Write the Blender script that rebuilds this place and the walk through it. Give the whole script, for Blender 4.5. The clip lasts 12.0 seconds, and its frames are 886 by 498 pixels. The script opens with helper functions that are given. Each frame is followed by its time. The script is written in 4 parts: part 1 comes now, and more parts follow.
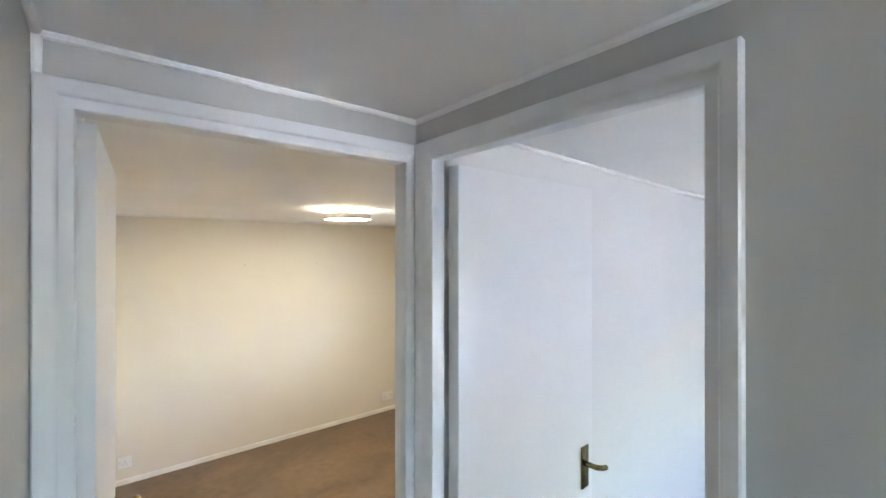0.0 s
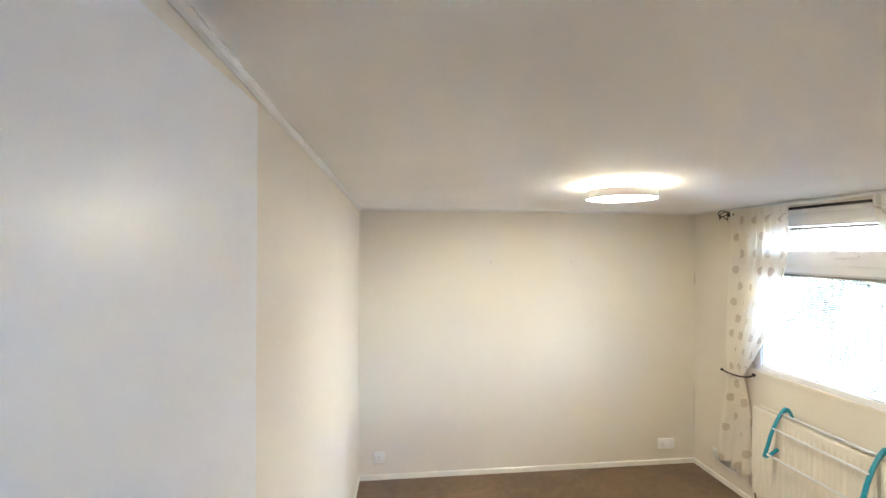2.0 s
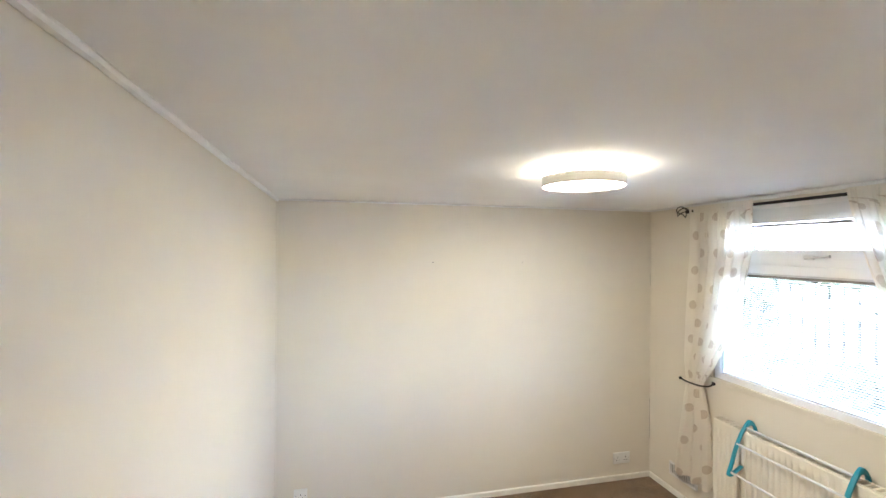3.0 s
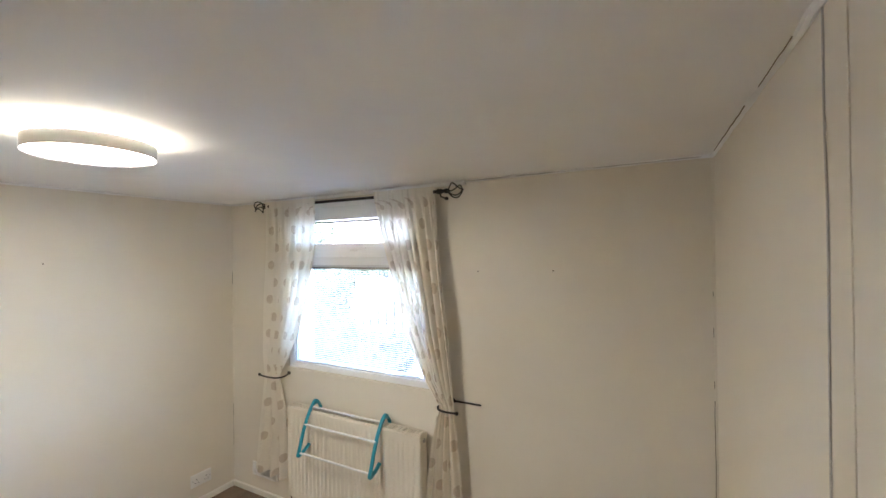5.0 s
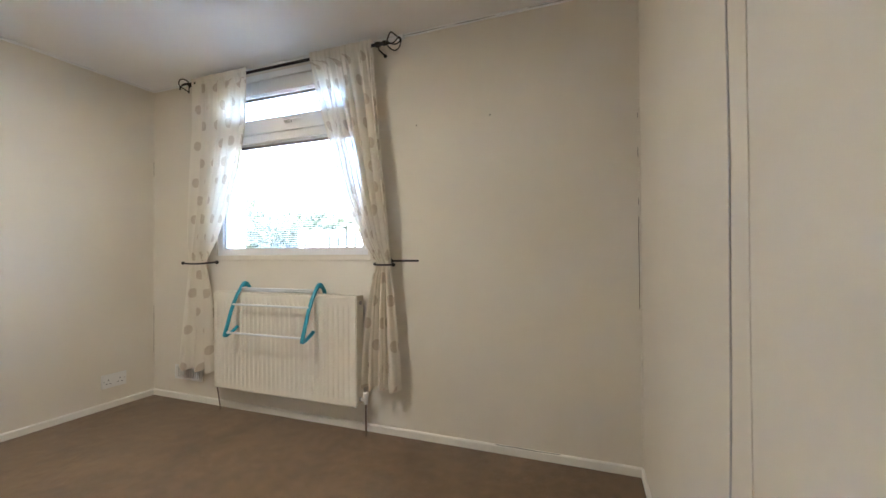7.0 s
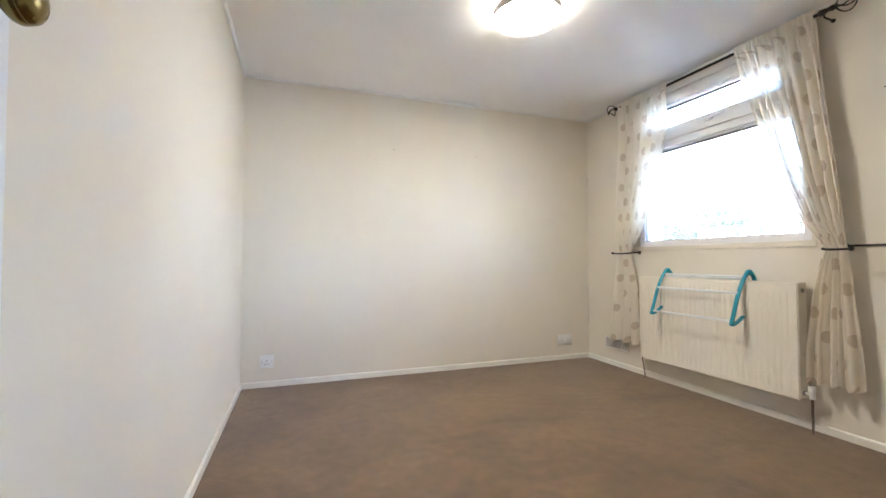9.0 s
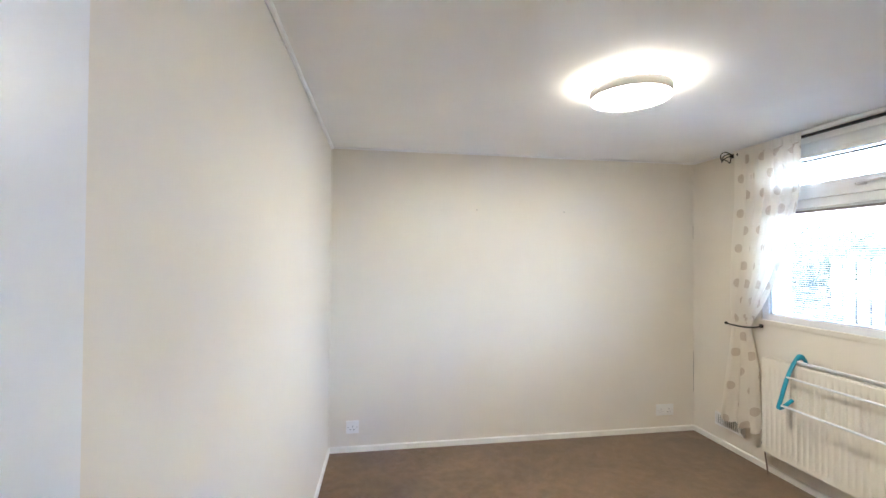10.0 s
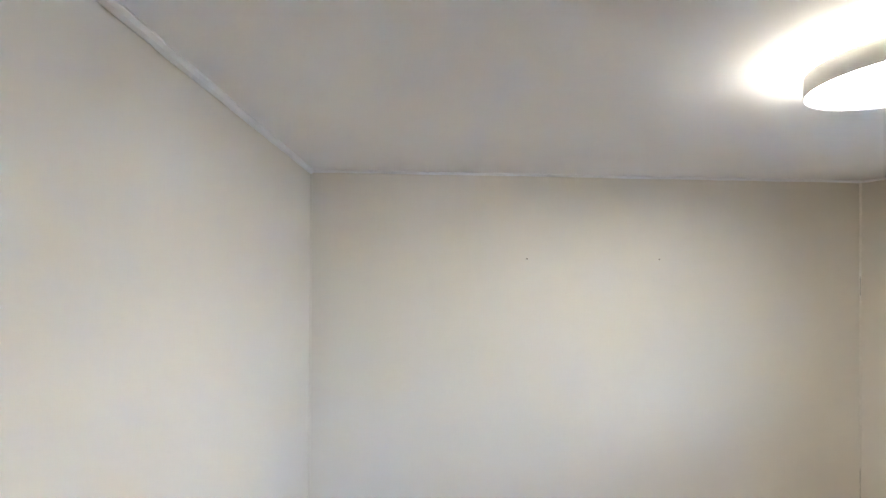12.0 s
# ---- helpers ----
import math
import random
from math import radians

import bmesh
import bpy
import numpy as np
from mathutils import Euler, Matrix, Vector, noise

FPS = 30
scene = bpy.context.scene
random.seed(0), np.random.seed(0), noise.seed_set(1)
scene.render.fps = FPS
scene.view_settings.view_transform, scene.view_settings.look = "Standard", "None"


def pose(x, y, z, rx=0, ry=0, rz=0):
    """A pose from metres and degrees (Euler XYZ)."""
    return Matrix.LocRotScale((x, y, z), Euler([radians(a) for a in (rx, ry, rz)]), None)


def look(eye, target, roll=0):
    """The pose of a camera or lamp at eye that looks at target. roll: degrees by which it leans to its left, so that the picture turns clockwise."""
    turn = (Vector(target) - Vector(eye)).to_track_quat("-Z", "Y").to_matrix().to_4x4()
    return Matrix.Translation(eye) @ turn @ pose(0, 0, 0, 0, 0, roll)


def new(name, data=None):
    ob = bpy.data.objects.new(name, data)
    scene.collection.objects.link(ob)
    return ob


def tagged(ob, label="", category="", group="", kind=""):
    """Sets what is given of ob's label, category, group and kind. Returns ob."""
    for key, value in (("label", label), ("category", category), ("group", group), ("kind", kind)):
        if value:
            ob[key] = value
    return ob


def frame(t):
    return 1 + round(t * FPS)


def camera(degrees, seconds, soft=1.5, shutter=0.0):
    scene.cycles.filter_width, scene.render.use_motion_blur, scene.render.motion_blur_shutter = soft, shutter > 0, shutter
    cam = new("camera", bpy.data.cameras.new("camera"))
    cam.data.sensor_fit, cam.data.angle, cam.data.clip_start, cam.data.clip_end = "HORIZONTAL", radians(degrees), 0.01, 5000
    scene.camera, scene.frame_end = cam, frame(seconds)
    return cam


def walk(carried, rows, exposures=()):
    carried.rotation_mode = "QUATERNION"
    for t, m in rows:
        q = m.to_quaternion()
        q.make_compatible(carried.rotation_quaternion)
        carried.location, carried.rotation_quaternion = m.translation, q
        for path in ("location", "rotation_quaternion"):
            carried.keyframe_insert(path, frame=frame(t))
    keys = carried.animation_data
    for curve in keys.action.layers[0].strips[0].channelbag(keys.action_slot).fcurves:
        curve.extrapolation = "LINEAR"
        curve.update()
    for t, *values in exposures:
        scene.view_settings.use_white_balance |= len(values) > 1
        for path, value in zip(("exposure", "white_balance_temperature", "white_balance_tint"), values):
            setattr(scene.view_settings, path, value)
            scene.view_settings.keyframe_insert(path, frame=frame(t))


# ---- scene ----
cam = camera(93.0, 12.0, soft=1.5)
PATH = [
    (0, (-0.000, -4.151, 1.840), (1.267, -2.604, 1.846), 0.0),
    (0.3, (0.057, -4.106, 1.845), (0.919, -2.301, 1.843), 0.0),
    (0.5, (0.081, -4.064, 1.831), (0.724, -2.171, 1.835), 0.4),
    (0.6, (0.096, -4.044, 1.830), (0.640, -2.119, 1.830), 0.3),
    (1, (0.147, -3.860, 1.811), (0.482, -1.889, 1.823), 0.4),
    (1.2, (0.176, -3.769, 1.810), (0.455, -1.789, 1.823), 0.7),
    (1.5, (0.216, -3.614, 1.815), (0.454, -1.628, 1.821), 0.5),
    (2, (0.282, -3.332, 1.805), (0.505, -1.345, 1.807), 0.3),
    (2.5, (0.359, -3.065, 1.799), (0.592, -1.079, 1.798), 0.3),
    (3, (0.442, -2.913, 1.793), (0.892, -0.964, 1.799), 0.4),
    (3.5, (0.558, -2.877, 1.774), (1.501, -1.114, 1.787), 0.4),
    (5.3, (0.783, -2.936, 1.729), (2.590, -2.080, 1.745), -0.6),
    (5.5, (0.798, -2.934, 1.698), (2.622, -2.113, 1.716), -0.5),
    (6, (0.857, -2.945, 1.532), (2.692, -2.149, 1.546), -0.6),
    (6.5, (0.886, -2.971, 1.247), (2.734, -2.206, 1.269), -0.6),
    (6.7, (0.870, -2.966, 1.124), (2.732, -2.238, 1.147), -0.4),
    (8.3, (0.421, -3.036, 0.668), (1.958, -1.756, 0.702), -1.3),
    (8.5, (0.354, -3.084, 0.682), (1.560, -1.490, 0.733), -0.3),
    (9, (0.321, -3.123, 0.857), (0.995, -1.241, 0.914), -0.0),
    (9.5, (0.317, -3.105, 1.133), (0.718, -1.146, 1.182), 0.3),
    (10, (0.314, -3.012, 1.367), (0.628, -1.037, 1.400), 0.4),
    (10.5, (0.347, -2.883, 1.548), (0.606, -0.900, 1.577), 0.4),
    (11, (0.371, -2.724, 1.662), (0.587, -0.736, 1.694), 0.4),
    (11.5, (0.372, -2.402, 1.706), (0.573, -0.412, 1.749), 0.2),
    (12, (0.469, -2.027, 1.743), (0.626, -0.033, 1.753), 0.3),
]
walk(cam, [(t, look(eye, target, roll)) for t, eye, target, roll in PATH], [(0.0, 6.85, 6400, 10), (1.2, 6.87, 6330, 10), (2.5, 6.91, 6000, 10), (3.5, 6.72, 5900, 12), (5.5, 6.37, 5810, 12), (6.5, 6.36, 5810, 12), (8.5, 6.7, 5800, 12), (9.5, 6.85, 5610, 12), (12.0, 6.48, 5500, 12)])

# ---- world, sun, exposure ----
world = bpy.data.worlds.new("sky")
scene.world = world
world.use_nodes = True
wn = world.node_tree
sky = wn.nodes.new("ShaderNodeTexSky")
sky.sky_type = "NISHITA"
sky.sun_disc = False
sky.sun_elevation, sky.sun_rotation = radians(48), radians(-66)
sky.air_density, sky.dust_density = 1.0, 2.6
wn.links.new(sky.outputs["Color"], wn.nodes["Background"].inputs["Color"])
wn.nodes["Background"].inputs["Strength"].default_value = 0.116
sun_data = bpy.data.lights.new("sun", "SUN")
sun_data.energy, sun_data.angle, sun_data.color = 0.45, radians(14), (1.0, 0.96, 0.9)
sun = new("sun", sun_data)
sun.matrix_world = look((-20, 9, 25), (0, 0, 0))

# ---- materials ----


def material(name, colour, rough=0.6, metal=0.0, vary=0.06, scale=3.0, bump=0.15, fine=180.0, depth=0.002, coat=0.0, per_object=0.0, spec=0.5):
    """A painted or plain surface: a colour with broad stains and fine grain, and a little relief."""
    m = bpy.data.materials.new(name)
    m.use_nodes = True
    nt = m.node_tree
    b = nt.nodes["Principled BSDF"]
    geo = nt.nodes.new("ShaderNodeNewGeometry")
    broad = nt.nodes.new("ShaderNodeTexNoise")
    broad.inputs["Scale"].default_value, broad.inputs["Detail"].default_value = scale, 5
    grain = nt.nodes.new("ShaderNodeTexNoise")
    grain.inputs["Scale"].default_value, grain.inputs["Detail"].default_value = fine, 3
    ramp = nt.nodes.new("ShaderNodeValToRGB")
    dark = [c * (1 - vary) for c in colour]
    light = [min(1, c * (1 + vary * 0.5)) for c in colour]
    ramp.color_ramp.elements[0].position, ramp.color_ramp.elements[0].color = 0.3, (*dark, 1)
    ramp.color_ramp.elements[1].position, ramp.color_ramp.elements[1].color = 0.7, (*light, 1)
    nt.links.new(geo.outputs["Position"], broad.inputs["Vector"])
    nt.links.new(geo.outputs["Position"], grain.inputs["Vector"])
    nt.links.new(broad.outputs["Fac"], ramp.inputs["Fac"])
    last = ramp.outputs["Color"]
    if per_object:
        info = nt.nodes.new("ShaderNodeObjectInfo")
        hsv = nt.nodes.new("ShaderNodeHueSaturation")
        rng = nt.nodes.new("ShaderNodeMapRange")
        rng.inputs["To Min"].default_value, rng.inputs["To Max"].default_value = 1 - per_object, 1 + per_object
        nt.links.new(info.outputs["Random"], rng.inputs["Value"])
        nt.links.new(rng.outputs["Result"], hsv.inputs["Value"])
        nt.links.new(last, hsv.inputs["Color"])
        last = hsv.outputs["Color"]
    nt.links.new(last, b.inputs["Base Color"])
    bm_ = nt.nodes.new("ShaderNodeBump")
    bm_.inputs["Strength"].default_value, bm_.inputs["Distance"].default_value = bump, depth
    nt.links.new(grain.outputs["Fac"], bm_.inputs["Height"])
    nt.links.new(bm_.outputs["Normal"], b.inputs["Normal"])
    mr = nt.nodes.new("ShaderNodeMapRange")
    mr.inputs["To Min"].default_value, mr.inputs["To Max"].default_value = max(0.02, rough - 0.03), min(1, rough + 0.05)
    nt.links.new(broad.outputs["Fac"], mr.inputs["Value"])
    nt.links.new(mr.outputs["Result"], b.inputs["Roughness"])
    b.inputs["Metallic"].default_value = metal
    b.inputs["Coat Weight"].default_value = coat
    b.inputs["Specular IOR Level"].default_value = spec
    return m


WALL = material("cream_emulsion", (0.76, 0.705, 0.605), 0.8, vary=0.035, scale=1.3, bump=0.25, fine=260, depth=0.0006, spec=0.3)
CEILING = material("white_ceiling_paint", (0.93, 0.918, 0.895), 0.8, vary=0.04, scale=1.6, bump=0.3, fine=70, depth=0.0015)
ROOM2 = material("second_room_emulsion", (0.74, 0.73, 0.71), 0.7, vary=0.03, scale=1.5, bump=0.2, fine=220, depth=0.0006)
HALL = material("hall_emulsion", (0.57, 0.555, 0.515), 0.6, vary=0.03, scale=1.5, bump=0.2, fine=220, depth=0.0006)
GLOSS = material("white_gloss_paint", (0.78, 0.775, 0.765), 0.30, vary=0.03, scale=4, bump=0.1, fine=60, depth=0.0006)
TRIM = material("white_trim_paint", (0.86, 0.85, 0.83), 0.4, vary=0.06, scale=9, bump=0.25, fine=40, depth=0.0015)
SKIRT = material("skirting_paint", (0.85, 0.82, 0.75), 0.42, vary=0.08, scale=7, bump=0.2, fine=50, depth=0.001)
UPVC = material("white_upvc", (0.82, 0.82, 0.82), 0.32, vary=0.02, scale=5, bump=0.03)
PLASTIC = material("white_plastic", (0.82, 0.81, 0.78), 0.33, vary=0.02, scale=20, bump=0.02)
# near-black colour for the shade inside socket and vent openings
HOLE_SHADE = material("hole_shade", (0.03, 0.028, 0.025), 0.8, vary=0.1)
CRACK = material("dark_crack", (0.24, 0.205, 0.155), 0.9, vary=0.3, scale=40)
ENAMEL = material("radiator_enamel", (0.82, 0.77, 0.66), 0.32, vary=0.03, scale=5, bump=0.05)
GALV = material("dull_steel", (0.42, 0.41, 0.39), 0.45, metal=0.8, vary=0.2, scale=30)
COPPER = material("painted_copper_pipe", (0.16, 0.11, 0.08), 0.5, metal=0.3, vary=0.3, scale=40)
BLACK = material("black_iron", (0.018, 0.017, 0.017), 0.45, metal=0.3, vary=0.2, scale=30, bump=0.1)
TEAL = material("teal_plastic", (0.02, 0.30, 0.41), 0.35, vary=0.05, scale=20, bump=0.03)
WHITEBAR = material("white_coated_tube", (0.80, 0.82, 0.82), 0.33, vary=0.02, scale=20, bump=0.02)
BRASS = material("aged_brass", (0.23, 0.175, 0.062), 0.25, metal=1.0, vary=0.45, scale=45, bump=0.12, fine=120, depth=0.0006)
CABLE = material("grey_cable_sheath", (0.56, 0.53, 0.505), 0.5, vary=0.05, scale=20)
BLIND = material("blind_slat_enamel", (0.45, 0.45, 0.45), 0.4, vary=0.03, scale=20, bump=0.02)
RAIL = material("blind_rail_brown", (0.22, 0.19, 0.17), 0.5, vary=0.1, scale=20)
LAMPRIM = material("lamp_white_rim", (0.46, 0.45, 0.43), 0.35, vary=0.02, scale=10, bump=0.02)
GASKET = material("grey_gasket", (0.62, 0.62, 0.62), 0.6)


def emitter(name, colour, strength):
    m = bpy.data.materials.new(name)
    m.use_nodes = True
    b = m.node_tree.nodes["Principled BSDF"]
    b.inputs["Base Color"].default_value = (0.8, 0.8, 0.8, 1)
    b.inputs["Emission Color"].default_value = (*colour, 1)
    b.inputs["Emission Strength"].default_value = strength
    return m


DIFFUSER = emitter("lit_diffuser", (1.0, 0.88, 0.69), 0.92)
BACKGLOW = emitter("lit_back_ring", (1.0, 0.86, 0.62), 1.7)


def glass_material():
    m = bpy.data.materials.new("window_glass")
    m.use_nodes = True
    b = m.node_tree.nodes["Principled BSDF"]
    b.inputs["Base Color"].default_value = (0.98, 0.99, 0.99, 1)
    b.inputs["Roughness"].default_value = 0.0
    b.inputs["IOR"].default_value = 1.45
    b.inputs["Transmission Weight"].default_value = 1.0
    return m


GLASS = glass_material()


def carpet_material():
    m = bpy.data.materials.new("brown_carpet")
    m.use_nodes = True
    nt = m.node_tree
    b = nt.nodes["Principled BSDF"]
    geo = nt.nodes.new("ShaderNodeNewGeometry")
    mapping = nt.nodes.new("ShaderNodeMapping")
    mapping.inputs["Rotation"].default_value = (0, 0, radians(24))
    mapping.inputs["Scale"].default_value = (1.0, 1.35, 1.0)
    streak = nt.nodes.new("ShaderNodeTexNoise")
    streak.inputs["Scale"].default_value, streak.inputs["Detail"].default_value, streak.inputs["Distortion"].default_value = 1.7, 6, 0.6
    tuft = nt.nodes.new("ShaderNodeTexNoise")
    tuft.inputs["Scale"].default_value, tuft.inputs["Detail"].default_value = 260, 4
    clump = nt.nodes.new("ShaderNodeTexNoise")
    clump.inputs["Scale"].default_value, clump.inputs["Detail"].default_value = 17, 8
    nt.links.new(geo.outputs["Position"], mapping.inputs["Vector"])
    nt.links.new(mapping.outputs["Vector"], streak.inputs["Vector"])
    nt.links.new(geo.outputs["Position"], tuft.inputs["Vector"])
    nt.links.new(geo.outputs["Position"], clump.inputs["Vector"])
    ramp = nt.nodes.new("ShaderNodeValToRGB")
    ramp.color_ramp.elements[0].position, ramp.color_ramp.elements[0].color = 0.3, (0.124, 0.076, 0.038, 1)
    ramp.color_ramp.elements[1].position, ramp.color_ramp.elements[1].color = 0.7, (0.207, 0.132, 0.067, 1)
    nt.links.new(streak.outputs["Fac"], ramp.inputs["Fac"])
    speck = nt.nodes.new("ShaderNodeMix")
    speck.data_type, speck.blend_type = "RGBA", "OVERLAY"
    speck.inputs["Factor"].default_value = 0.8
    nt.links.new(ramp.outputs["Color"], speck.inputs["A"])
    add = nt.nodes.new("ShaderNodeMath")
    add.operation = "MULTIPLY_ADD"
    add.inputs[1].default_value, add.inputs[2].default_value = 0.5, 0.0
    add2 = nt.nodes.new("ShaderNodeMath")
    add2.operation = "MULTIPLY_ADD"
    add2.inputs[1].default_value = 0.5
    nt.links.new(tuft.outputs["Fac"], add.inputs[0])
    nt.links.new(clump.outputs["Fac"], add2.inputs[0])
    nt.links.new(add.outputs[0], add2.inputs[2])
    grey = nt.nodes.new("ShaderNodeCombineColor")
    for k in range(3):
        nt.links.new(add2.outputs[0], grey.inputs[k])
    nt.links.new(grey.outputs["Color"], speck.inputs["B"])
    nt.links.new(speck.outputs["Result"], b.inputs["Base Color"])
    bump = nt.nodes.new("ShaderNodeBump")
    bump.inputs["Strength"].default_value, bump.inputs["Distance"].default_value = 0.7, 0.006
    nt.links.new(add2.outputs[0], bump.inputs["Height"])
    nt.links.new(bump.outputs["Normal"], b.inputs["Normal"])
    b.inputs["Roughness"].default_value = 0.95
    b.inputs["Sheen Weight"].default_value = 0.35
    b.inputs["Sheen Roughness"].default_value = 0.5
    b.inputs["Specular IOR Level"].default_value = 0.1
    return m


CARPET = carpet_material()


def curtain_material():
    """Sheer cream voile with rows of taupe ringed dots, laid out in the cloth's own metres."""
    m = bpy.data.materials.new("dotted_voile")
    m.use_nodes = True
    nt = m.node_tree
    nt.nodes.remove(nt.nodes["Principled BSDF"])
    out = nt.nodes["Material Output"]

    def calc(op, a, b=None, c=None):
        n = nt.nodes.new("ShaderNodeMath")
        n.operation = op
        for k, v in enumerate((a, b, c)):
            if v is None:
                continue
            if isinstance(v, (int, float)):
                n.inputs[k].default_value = v
            else:
                nt.links.new(v, n.inputs[k])
        return n.outputs[0]

    uv = nt.nodes.new("ShaderNodeUVMap")
    sep = nt.nodes.new("ShaderNodeSeparateXYZ")
    nt.links.new(uv.outputs["UV"], sep.inputs[0])
    row = calc("DIVIDE", sep.outputs["Y"], 0.118)
    row_id = calc("FLOOR", row)
    odd = calc("MODULO", row_id, 2.0)
    col = calc("ADD", calc("DIVIDE", sep.outputs["X"], 0.19), calc("MULTIPLY", odd, 0.5))
    dx = calc("MULTIPLY", calc("SUBTRACT", calc("FRACT", col), 0.5), 0.19)
    dy = calc("MULTIPLY", calc("SUBTRACT", calc("FRACT", row), 0.5), 0.118)
    r = calc("SQRT", calc("ADD", calc("MULTIPLY", dx, dx), calc("MULTIPLY", dy, dy)))
    disc = calc("LESS_THAN", r, 0.030)
    ring = calc("MULTIPLY_ADD", calc("SINE", calc("MULTIPLY", r, 900.0)), 0.3, 0.7)
    dots = calc("MULTIPLY", disc, ring)
    weave = nt.nodes.new("ShaderNodeTexNoise")
    weave.inputs["Scale"].default_value = 240
    nt.links.new(uv.outputs["UV"], weave.inputs["Vector"])
    mix = nt.nodes.new("ShaderNodeMix")
    mix.data_type = "RGBA"
    mix.inputs["A"].default_value = (0.90, 0.85, 0.75, 1)
    mix.inputs["B"].default_value = (0.60, 0.51, 0.41, 1)
    nt.links.new(dots, mix.inputs["Factor"])
    diff = nt.nodes.new("ShaderNodeBsdfDiffuse")
    trans = nt.nodes.new("ShaderNodeBsdfTranslucent")
    clear = nt.nodes.new("ShaderNodeBsdfTransparent")
    for n in (diff, trans):
        nt.links.new(mix.outputs["Result"], n.inputs["Color"])
    cloth = nt.nodes.new("ShaderNodeMixShader")
    cloth.inputs[0].default_value = 0.40
    nt.links.new(diff.outputs[0], cloth.inputs[1])
    nt.links.new(trans.outputs[0], cloth.inputs[2])
    sheer = nt.nodes.new("ShaderNodeMixShader")
    open_share = calc("ADD", calc("MULTIPLY_ADD", dots, -0.03, 0.06), calc("MULTIPLY", calc("SUBTRACT", weave.outputs["Fac"], 0.5), 0.1))
    nt.links.new(open_share, sheer.inputs[0])
    nt.links.new(cloth.outputs[0], sheer.inputs[1])
    nt.links.new(clear.outputs[0], sheer.inputs[2])
    nt.links.new(sheer.outputs[0], out.inputs["Surface"])
    return m


VOILE = curtain_material()
LEAF = material("leaf_green", (0.058, 0.070, 0.036), 0.7, vary=0.6, scale=6, bump=0.1, spec=0.12)
BARK = material("bark", (0.12, 0.09, 0.06), 0.9, vary=0.4, scale=12, bump=0.6, fine=30, depth=0.01)
FENCE = material("weathered_fence_board", (0.50, 0.49, 0.47), 0.8, vary=0.2, scale=5, bump=0.4, fine=60, per_object=0.12)
# ground tone lifted so that it throws daylight up to the ceiling
BOUNCE_GROUND = material("pale_bounce_ground", (0.56, 0.55, 0.53), 0.9, vary=0.3, scale=3, bump=0.6, fine=40, depth=0.02)
RENDERWALL = material("pale_render", (0.62, 0.60, 0.56), 0.85, vary=0.08, scale=2, bump=0.3)
ROOF = material("grey_roof_tile", (0.16, 0.15, 0.15), 0.8, vary=0.2, scale=4)
DARKGLASS = material("dark_window_pane", (0.05, 0.06, 0.07), 0.1, vary=0.2)

# ---- mesh helpers ----
BASE = {}


def box(bm, x0, x1, y0, y1, z0, z1, bevel=0.0):
    vs = [bm.verts.new((x, y, z)) for z in (z0, z1) for x, y in ((x0, y0), (x1, y0), (x1, y1), (x0, y1))]
    fs = [bm.faces.new([vs[i] for i in q]) for q in ((3, 2, 1, 0), (4, 5, 6, 7), (0, 1, 5, 4), (1, 2, 6, 5), (2, 3, 7, 6), (3, 0, 4, 7))]
    if bevel:
        es = {e for f in fs for e in f.edges}
        bmesh.ops.bevel(bm, geom=list(es), offset=bevel, segments=2, profile=0.7, affect="EDGES")
    return bm


def prism(bm, pts, z0, z1):
    """A block over the plan polygon pts (anticlockwise) from z0 to z1."""
    low = [bm.verts.new((x, y, z0)) for x, y in pts]
    top = [bm.verts.new((x, y, z1)) for x, y in pts]
    n = len(pts)
    bm.faces.new(low[::-1])
    bm.faces.new(top)
    for i in range(n):
        j = (i + 1) % n
        bm.faces.new((low[i], low[j], top[j], top[i]))
    return bm


def sweep(bm, section, path, cap=True, closed=False):
    """Sweeps a closed 2D section along a 3D path."""
    path = [Vector(p) for p in path]
    rings = []
    up = None
    n = len(path)
    for i, p in enumerate(path):
        a = path[(i - 1) % n] if closed or i else path[0]
        c = path[(i + 1) % n] if closed or i < n - 1 else path[-1]
        d = (c - a).normalized()
        if up is None:
            up = Vector((0, 0, 1)) if abs(d.z) < 0.9 else Vector((1, 0, 0))
        side = d.cross(up).normalized()
        up = side.cross(d).normalized()
        rings.append([bm.verts.new(p + side * u + up * v) for u, v in section])
    m = len(section)
    last = n if closed else n - 1
    for i in range(last):
        r0, r1 = rings[i], rings[(i + 1) % n]
        for k in range(m):
            f = bm.faces.new((r0[k], r0[(k + 1) % m], r1[(k + 1) % m], r1[k]))
            f.smooth = m > 6
    if cap and not closed:
        bm.faces.new(rings[0][::-1])
        bm.faces.new(rings[-1])
    return bm


def circle(r, n=10, squash=1.0):
    return [(r * math.cos(2 * math.pi * k / n), r * squash * math.sin(2 * math.pi * k / n)) for k in range(n)]


def tube(bm, path, r, n=10):
    return sweep(bm, circle(r, n), path)


def lathe(bm, profile, m, n=24, cap=True):
    """Turns (radius, height) pairs about the z axis of the pose m."""
    rings = []
    for r, h in profile:
        rings.append([bm.verts.new(m @ Vector((r * math.cos(2 * math.pi * k / n), r * math.sin(2 * math.pi * k / n), h))) for k in range(n)])
    for a, b in zip(rings, rings[1:]):
        for k in range(n):
            f = bm.faces.new((a[k], a[(k + 1) % n], b[(k + 1) % n], b[k]))
            f.smooth = True
    for ring, flip in ((rings[0], True), (rings[-1], False)) if cap else ():
        bm.faces.new(ring[::-1] if flip else ring)
    return bm


